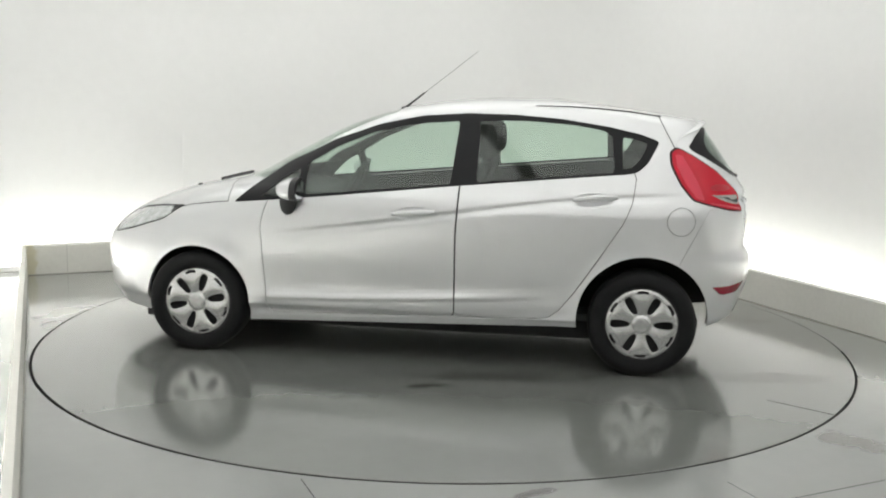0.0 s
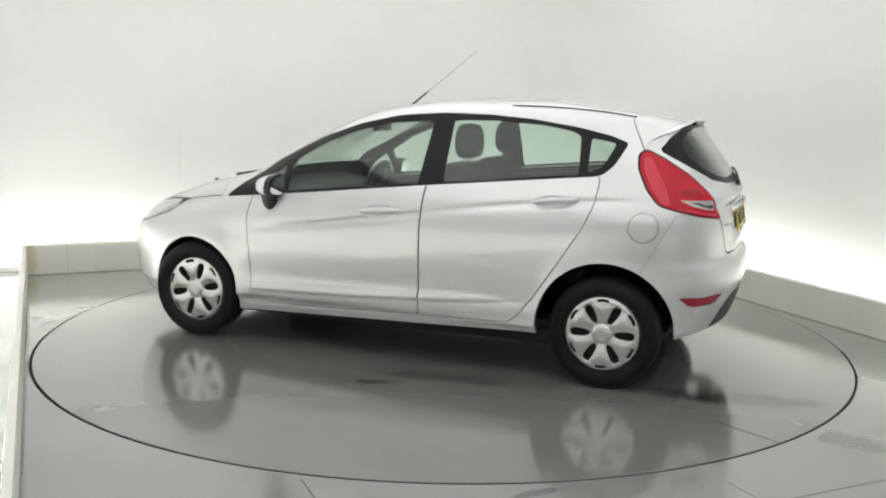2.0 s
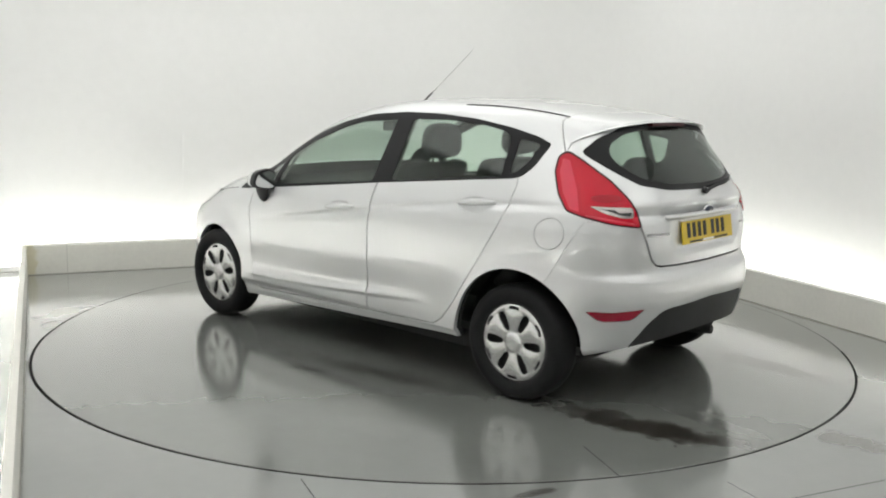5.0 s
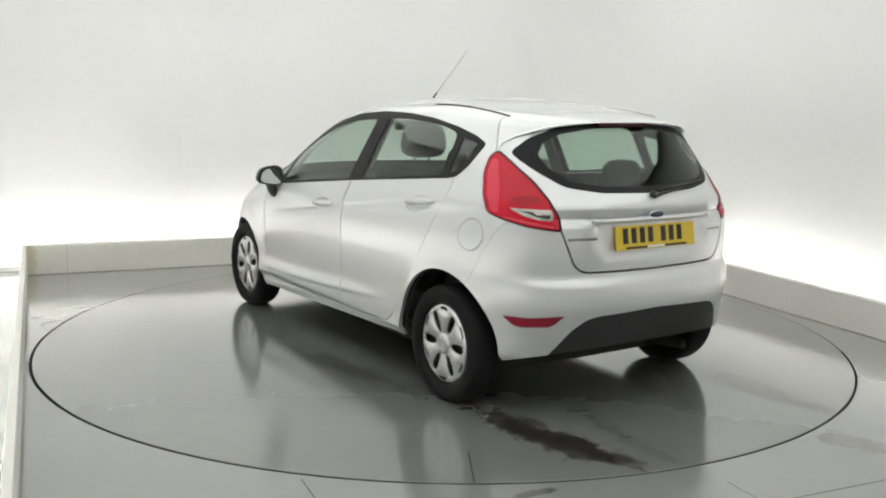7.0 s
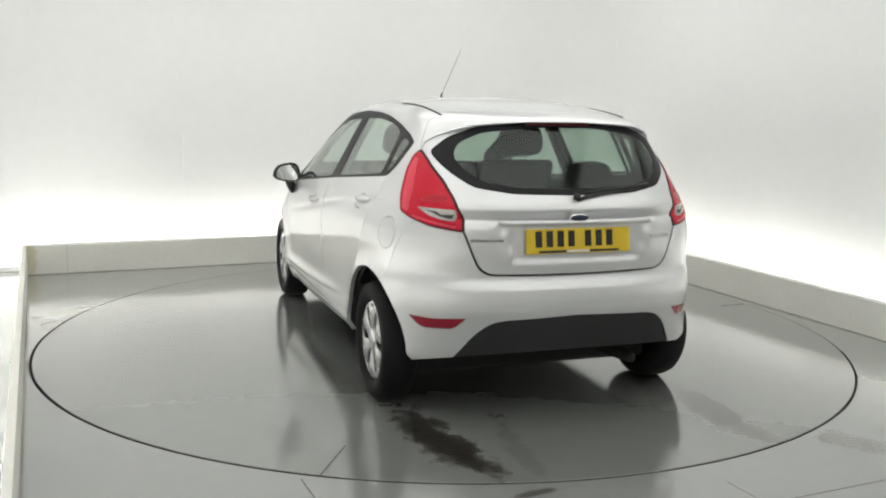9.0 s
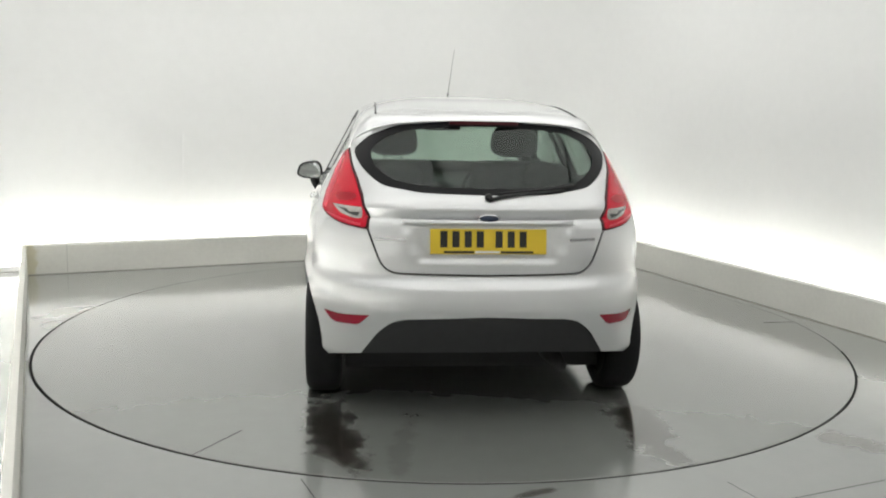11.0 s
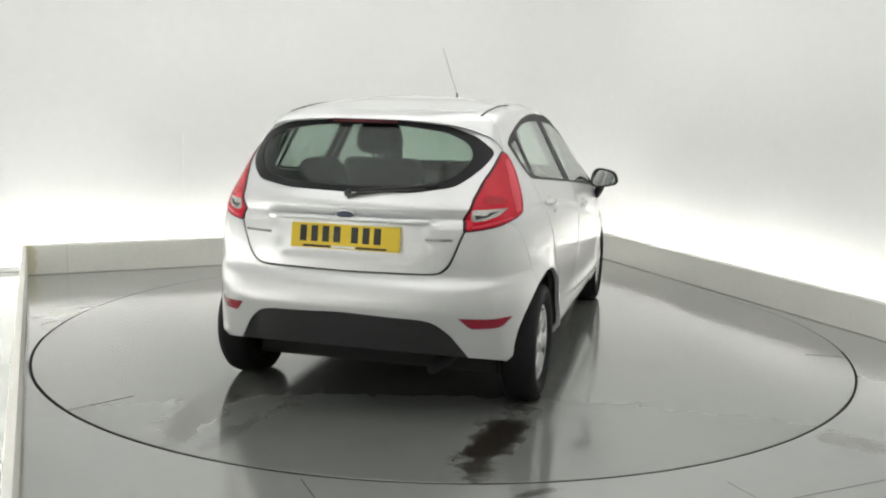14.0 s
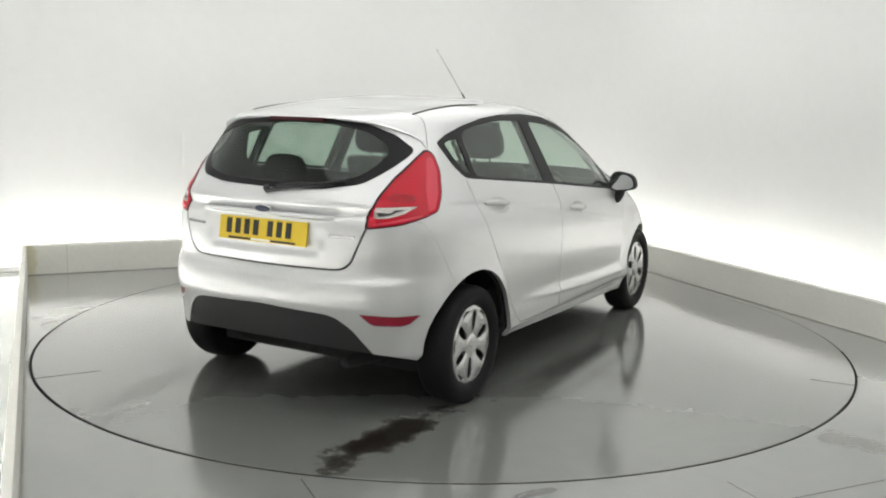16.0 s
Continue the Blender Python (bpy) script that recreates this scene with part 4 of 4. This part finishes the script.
def fittings():
    # mirrors
    for s in (1, -1):
        bm = bmesh.new()
        bmesh.ops.create_uvsphere(bm, u_segments=28, v_segments=18, radius=1)
        cy, hw = (0.888, 0.085) if s > 0 else (0.893, 0.086)

        def square(y, z):
            f = math.hypot(y, z) / max(1e-9, (abs(y) ** 3.2 + abs(z) ** 3.2) ** (1 / 3.2))
            return y * f * (1 - 0.16 * z), z * f * (1 - 0.2 * y)
        for v in bm.verts:
            x, y, z = v.co
            y, z = square(y, z)
            v.co = Vector((0.655 + (0.1 * x if x > 0 else 0.022 * x), s * (cy + hw * y), 0.957 + 0.06 * z))
        m = part("door_mirror", bm, PAINT, car, "silver door mirror with black foot", True)
        ring = bmesh.new()
        a, b, c = [], [], []
        for k in range(32):
            q = 2 * math.pi * k / 32
            yy, z = square(math.cos(q), math.sin(q))
            for lst, f, x in ((a, 1.01, 0.662), (b, 1.0, 0.628), (c, 0.86, 0.63)):
                lst.append(ring.verts.new((x, s * (cy + hw * yy * f), 0.957 + 0.06 * z * f)))
        for p, r in ((a, b), (b, c)):
            for k in range(32):
                ring.faces.new((p[k], p[(k + 1) % 32], r[(k + 1) % 32], r[k]))
        ring.faces.new(c)
        bmesh.ops.recalc_face_normals(ring, faces=ring.faces)
        part("mirror_surround", ring, PLASTIC, m, "black plastic mirror surround")
        gl = bmesh.new()
        gl.faces.new([gl.verts.new((0.622 - 0.006 * math.sin(q), s * (cy + hw * square(math.cos(q), math.sin(q))[0] * 0.84), 0.957 + 0.06 * square(math.cos(q), math.sin(q))[1] * 0.84)) for q in np.linspace(0, 2 * math.pi, 33)[:-1]])
        bmesh.ops.solidify(gl, geom=gl.faces[:], thickness=0.002)
        part("mirror_glass", gl, MIRROR, m, "mirror glass")
        part("mirror_foot", mirror_foot(s), PLASTIC, m, "black plastic mirror foot", True)

    # aerial, roof strips
    foot = roof_point(0.215, 0)
    rise = Vector((-0.455, 0, 0.355))
    part("aerial", rod([foot + rise * k for k in (0.0, 0.05, 0.27, 0.29, 1.0)], [0.0075, 0.0065, 0.005, 0.0013, 0.0009], 8), GLOSS_BLACK, car, "thin black roof aerial", True)
    part("aerial_base", lathe([(0.02, 0.0), (0.018, 0.008), (0.009, 0.016)], 20), PLASTIC, car, smooth=True).location = foot - Vector((0, 0, 0.003))
    for s in (1, -1):
        pts = [roof_point(x, s * (0.475 + 0.02 * (-x - 0.5) if x < -0.5 else 0.475), 0.001) for x in np.linspace(-0.62, -1.31, 14)]
        part("roof_strip", rod(pts, [0.002] + [0.0045] * 13, 8), PLASTIC, car, "black roof drip strip")

    # roof spoiler: a lip over the glass, running out down its sides
    bm = bmesh.new()
    ring = []
    edge = [(0.612, 1.235), (0.59, 1.268), (0.555, 1.298), (0.5, 1.326), (0.42, 1.349), (0.3, 1.362), (0.15, 1.368), (0.0, 1.37)]
    for y, z in edge + [(-y, z) for y, z in edge[-2::-1]]:
        e = min(1.0, max(0.03, (z - 1.275) / 0.06))
        p = tail_point(y, z, 0.0)
        out = Vector((0, y * 0.25, 0.03)).normalized()
        ring.append([bm.verts.new(p + Vector((-a * e, 0, 0)) + out * b) for a, b in ((-0.06, 0.004), (-0.02, 0.005), (0.02, 0.005), (0.036, 0.002), (0.039, -0.003), (0.034, -0.006), (0.0, -0.004), (-0.05, -0.001))])
    for a, b in zip(ring, ring[1:]):
        for k in range(8):
            bm.faces.new((a[k], a[(k + 1) % 8], b[(k + 1) % 8], b[k]))
    bm.faces.new(ring[0])
    bm.faces.new(ring[-1])
    bmesh.ops.recalc_face_normals(bm, faces=bm.faces)
    spoiler = part("roof_spoiler", bm, PAINT, tailgate, "silver roof spoiler over the rear window", True)
    spoiler.data.set_sharp_from_angle(angle=radians(50))

    # high brake light
    bm = bmesh.new()
    ring = []
    for k in range(13):
        y = -0.16 + 0.32 * k / 12
        p = tail_point(y, 1.366, 0.0)
        ring.append([bm.verts.new(p + Vector(o)) for o in ((0.02, 0, 0.0), (-0.042, 0, 0.0), (-0.042, 0, -0.016), (0.02, 0, -0.018))])
    for a, b in zip(ring, ring[1:]):
        for k in range(4):
            bm.faces.new((a[k], a[(k + 1) % 4], b[(k + 1) % 4], b[k]))
    bm.faces.new(ring[0])
    bm.faces.new(ring[-1])
    bmesh.ops.recalc_face_normals(bm, faces=bm.faces)
    part("brake_light", bm, DARK_RED, tailgate, "slim dark red high brake light")

    # moulding over the plate
    bm = bmesh.new()
    ring = []
    for k in range(25):
        y = -0.385 + 0.77 * k / 24
        e = max(0.15, 1 - abs(y / 0.386) ** 8)
        p = tail_point(y, 0.9225, 0.004)
        p.z = 0.928
        ring.append([bm.verts.new(p + Vector((-0.016 * e * math.cos(q) + 0.004, 0, 0.011 * math.sin(q)))) for q in np.linspace(0, 2 * math.pi, 11)[:-1]])
    for a, b in zip(ring, ring[1:]):
        for k in range(10):
            bm.faces.new((a[k], a[(k + 1) % 10], b[(k + 1) % 10], b[k]))
    bm.faces.new(ring[0])
    bm.faces.new(ring[-1])
    bmesh.ops.recalc_face_normals(bm, faces=bm.faces)
    part("grip_moulding", bm, PAINT, tailgate, "silver grip moulding over the number plate", True)

    # badge: plain oval
    bm = lathe([(0.001, 0.006), (0.8, 0.006), (1.0, 0.0)], 36, "x")
    for v in bm.verts:
        v.co = Vector((-1.826 - v.co.x, v.co.y * 0.052, 0.948 + v.co.z * 0.021))
    part("badge", bm, CHROME, tailgate, "plain chrome oval badge", True)
    bm = lathe([(0.001, 0.004), (0.85, 0.004), (1.0, 0.0)], 36, "x")
    for v in bm.verts:
        v.co = Vector((-1.8315 - v.co.x, v.co.y * 0.044, 0.948 + v.co.z * 0.0155))
    part("badge_field", bm, material("badge_blue", (0.03, 0.04, 0.07), 0.2), tailgate, "dark blue badge field", True)

    # number plate with plain bars
    P = pose(-1.830, 0, 0.845, 0, 9, 0)

    def plate_box(y0, y1, z0, z1, x0, x1, bevel=0.0):
        bm = box(-x1, -x0, y0, y1, z0, z1, bevel)
        bm.transform(P)
        return bm

    plate = part("number_plate", plate_box(-0.26, 0.26, -0.056, 0.056, -0.004, 0.004, 0.002), YELLOW, tailgate, "yellow number plate")
    # the near-side edge is at +y: bars run from there
    for k in range(7):
        y = 0.2 - 0.054 * k - (0.03 if k > 3 else 0)
        part("plate_bar", plate_box(y - 0.016, y + 0.016, -0.026, 0.046, 0.004, 0.0055), INK, plate, "plain dark bar on the plate")
    for y0, y1, m in ((0.065, 0.2, INK), (-0.05, 0.06, METAL_WHITE), (-0.2, -0.055, INK)):
        part("plate_strip", plate_box(y0, y1, -0.0515, -0.0415, 0.004, 0.0055), m, plate, "narrow maker's strip on the plate")

    # nameplates as plain bars
    for s, (y0, y1) in ((1, (0.365, 0.505)), (-1, (-0.49, -0.37))):
        bm = bmesh.new()
        ring = []
        for k in range(9):
            y = y0 + (y1 - y0) * k / 8
            p = tail_point(y, 0.852, 0)
            ring.append([bm.verts.new(p + Vector((-x, 0, z))) for x, z in ((-0.002, 0.006), (0.003, 0.006), (0.003, -0.006), (-0.002, -0.006))])
        for a, b in zip(ring, ring[1:]):
            for k in range(4):
                bm.faces.new((a[k], a[(k + 1) % 4], b[(k + 1) % 4], b[k]))
        bm.faces.new(ring[0])
        bm.faces.new(ring[-1])
        bmesh.ops.recalc_face_normals(bm, faces=bm.faces)
        part("nameplate", bm, NAMEPLATE, tailgate, "grey chrome nameplate bar")

    # rear wiper: pivot at the glass's foot, blade along it
    hub = lathe([(0.017, 0.0), (0.016, 0.012), (0.009, 0.02)], 20, "x")
    for v in hub.verts:
        v.co = Vector((-1.793 - v.co.x, v.co.y, 1.04 + v.co.z))
    wp = part("rear_wiper", hub, PLASTIC, tailgate, "black rear wiper", True)
    pts = [tail_point(y, z - 0.012, 0.012) for y, z in ((0.0, 1.04), (-0.06, 1.054), (-0.15, 1.066), (-0.26, 1.074), (-0.35, 1.082))]
    part("wiper_arm", rod(pts, [0.009, 0.008, 0.0065, 0.005, 0.004], 8), PLASTIC, wp, smooth=True)
    pts = [tail_point(y, z - 0.012, 0.012) for y, z in ((-0.05, 1.066), (-0.16, 1.08), (-0.28, 1.088), (-0.4, 1.104))]
    part("wiper_blade", rod(pts, 0.006, 8), PLASTIC, wp, smooth=True)
    # front wiper and washer jets show above the bonnet
    part("front_wiper", rod([roof_point(x, y, 0.007) for x, y in ((1.30, 0.28), (1.285, 0.06), (1.25, -0.14))], 0.008, 8), PLASTIC, car, "black front wiper")

    for y in (0.33, -0.33):
        jet = lathe([(0.016, 0.0), (0.014, 0.008), (0.006, 0.012)], 14)
        part("washer_jet", jet, PLASTIC, car, "small black washer jet", True).location = roof_point(1.42, y, -0.002)

    # underside
    bm = box(-1.4, 1.65, -0.635, 0.635, 0.145, 0.26, 0.02)
    part("underbody", bm, GAP, car, "dark underbody")
    for hx, hz in HUBS:
        part("axle", rod([(hx, -0.7, 0.275), (hx, 0.7, 0.275)], 0.035, 12), GAP, car, "dark axle")
    part("exhaust", rod([(-0.9, -0.35, 0.22), (-1.45, -0.38, 0.235), (-1.7, -0.38, 0.235)], [0.04, 0.05, 0.025], 12), GAP, car, "dark exhaust silencer", True)


fittings()


def cushion(x0, x1, y0, y1, z0, z1, r, lean=0.0):
    """A padded block that leans back by lean (metres over its height)."""
    bm = box(x0, x1, y0, y1, z0, z1, r, 4)
    for v in bm.verts:
        v.co.x -= lean * (v.co.z - z0) / (z1 - z0)
    return bm


def pad(c, h):
    """A plump rounded cushion with half sizes h."""
    bm = bmesh.new()
    bmesh.ops.create_uvsphere(bm, u_segments=28, v_segments=18, radius=1)
    for v in bm.verts:
        k = sum(abs(a) ** 3 for a in v.co) ** (-1 / 3)
        v.co = Vector((c[0] + h[0] * v.co.x * k, c[1] + h[1] * v.co.y * k * (1 - 0.12 * v.co.z), c[2] + h[2] * v.co.z * k))
    return bm


def cabin():
    part("cabin_floor", box(-1.55, 1.2, -0.68, 0.68, 0.262, 0.30), TRIM, car)
    bm = box(0.72, 1.12, -0.7, 0.7, 0.62, 0.93, 0.06, 3)
    for v in bm.verts:
        if v.co.z > 0.8 and v.co.x < 0.9:
            v.co.z -= 0.05
    part("dashboard", bm, TRIM, car, "dark grey dashboard", True)
    for y in (0.36, -0.36):
        seat = part("seat", cushion(0.0, 0.52, y - 0.25, y + 0.25, 0.42, 0.58, 0.06), FABRIC, car, "dark grey cloth front seat", True)
        part("seat_base", box(0.05, 0.47, y - 0.2, y + 0.2, 0.29, 0.43, 0.02), TRIM, seat)
        part("backrest", cushion(-0.09, 0.06, y - 0.24, y + 0.24, 0.5, 1.1, 0.055, 0.27), FABRIC, seat, smooth=True)
        part("headrest", pad((-0.335, y, 1.225), (0.062, 0.14, 0.1)), FABRIC, seat, smooth=True)
        for dy in (-0.05, 0.05):
            part("headrest_post", rod([(-0.30, y + dy, 1.06), (-0.325, y + dy, 1.16)], 0.007, 8), CHROME, seat)
    bench = part("rear_seat", cushion(-0.95, -0.45, -0.62, 0.62, 0.42, 0.6, 0.06), FABRIC, car, "dark grey cloth rear bench", True)
    part("backrest", cushion(-1.08, -0.92, -0.62, 0.62, 0.5, 1.0, 0.055, 0.16), FABRIC, bench, smooth=True)
    for y in (0.38, -0.38):
        part("headrest", pad((-1.19, y, 1.085), (0.055, 0.125, 0.07)), FABRIC, bench, smooth=True)
    part("parcel_shelf", box(-1.66, -1.27, -0.5, 0.5, 0.955, 0.975, 0.006), TRIM, car, "dark parcel shelf")
    ring = bmesh.new()
    seg, tube = 32, 8
    m = pose(0.62, -0.36, 0.86, 0, 65, 0)
    rr = []
    for k in range(seg):
        a = 2 * math.pi * k / seg
        rr.append([ring.verts.new(m @ Vector(((0.18 + 0.014 * math.cos(b)) * math.cos(a), (0.18 + 0.014 * math.cos(b)) * math.sin(a), 0.014 * math.sin(b)))) for b in np.linspace(0, 2 * math.pi, tube + 1)[:-1]])
    for k in range(seg):
        a, b = rr[k], rr[(k + 1) % seg]
        for j in range(tube):
            ring.faces.new((a[j], a[(j + 1) % tube], b[(j + 1) % tube], b[j]))
    sw = part("steering_wheel", ring, TRIM, car, "dark steering wheel", True)
    hub = box(-0.17, 0.17, -0.05, 0.05, -0.02, 0.02, 0.012)
    hub.transform(m)
    part("steering_hub", hub, TRIM, sw)
    part("steering_column", rod([m @ Vector((0, 0, 0)), m @ Vector((0, 0, -0.25))], 0.04, 12), TRIM, sw)
    part("interior_mirror", box(0.38, 0.41, -0.12, 0.12, 1.25, 1.315, 0.012), PLASTIC, car, "dark interior mirror")


cabin()
def motions():
    walk(table, [(t, pose(0, 0, 0, 0, 0, a)) for t, a in TURN])
    walk(car, [(t, pose(0, 0, 0, 0, 0, a) @ pose(*CAR_OFF, 0)) for t, a in TURN])


motions()
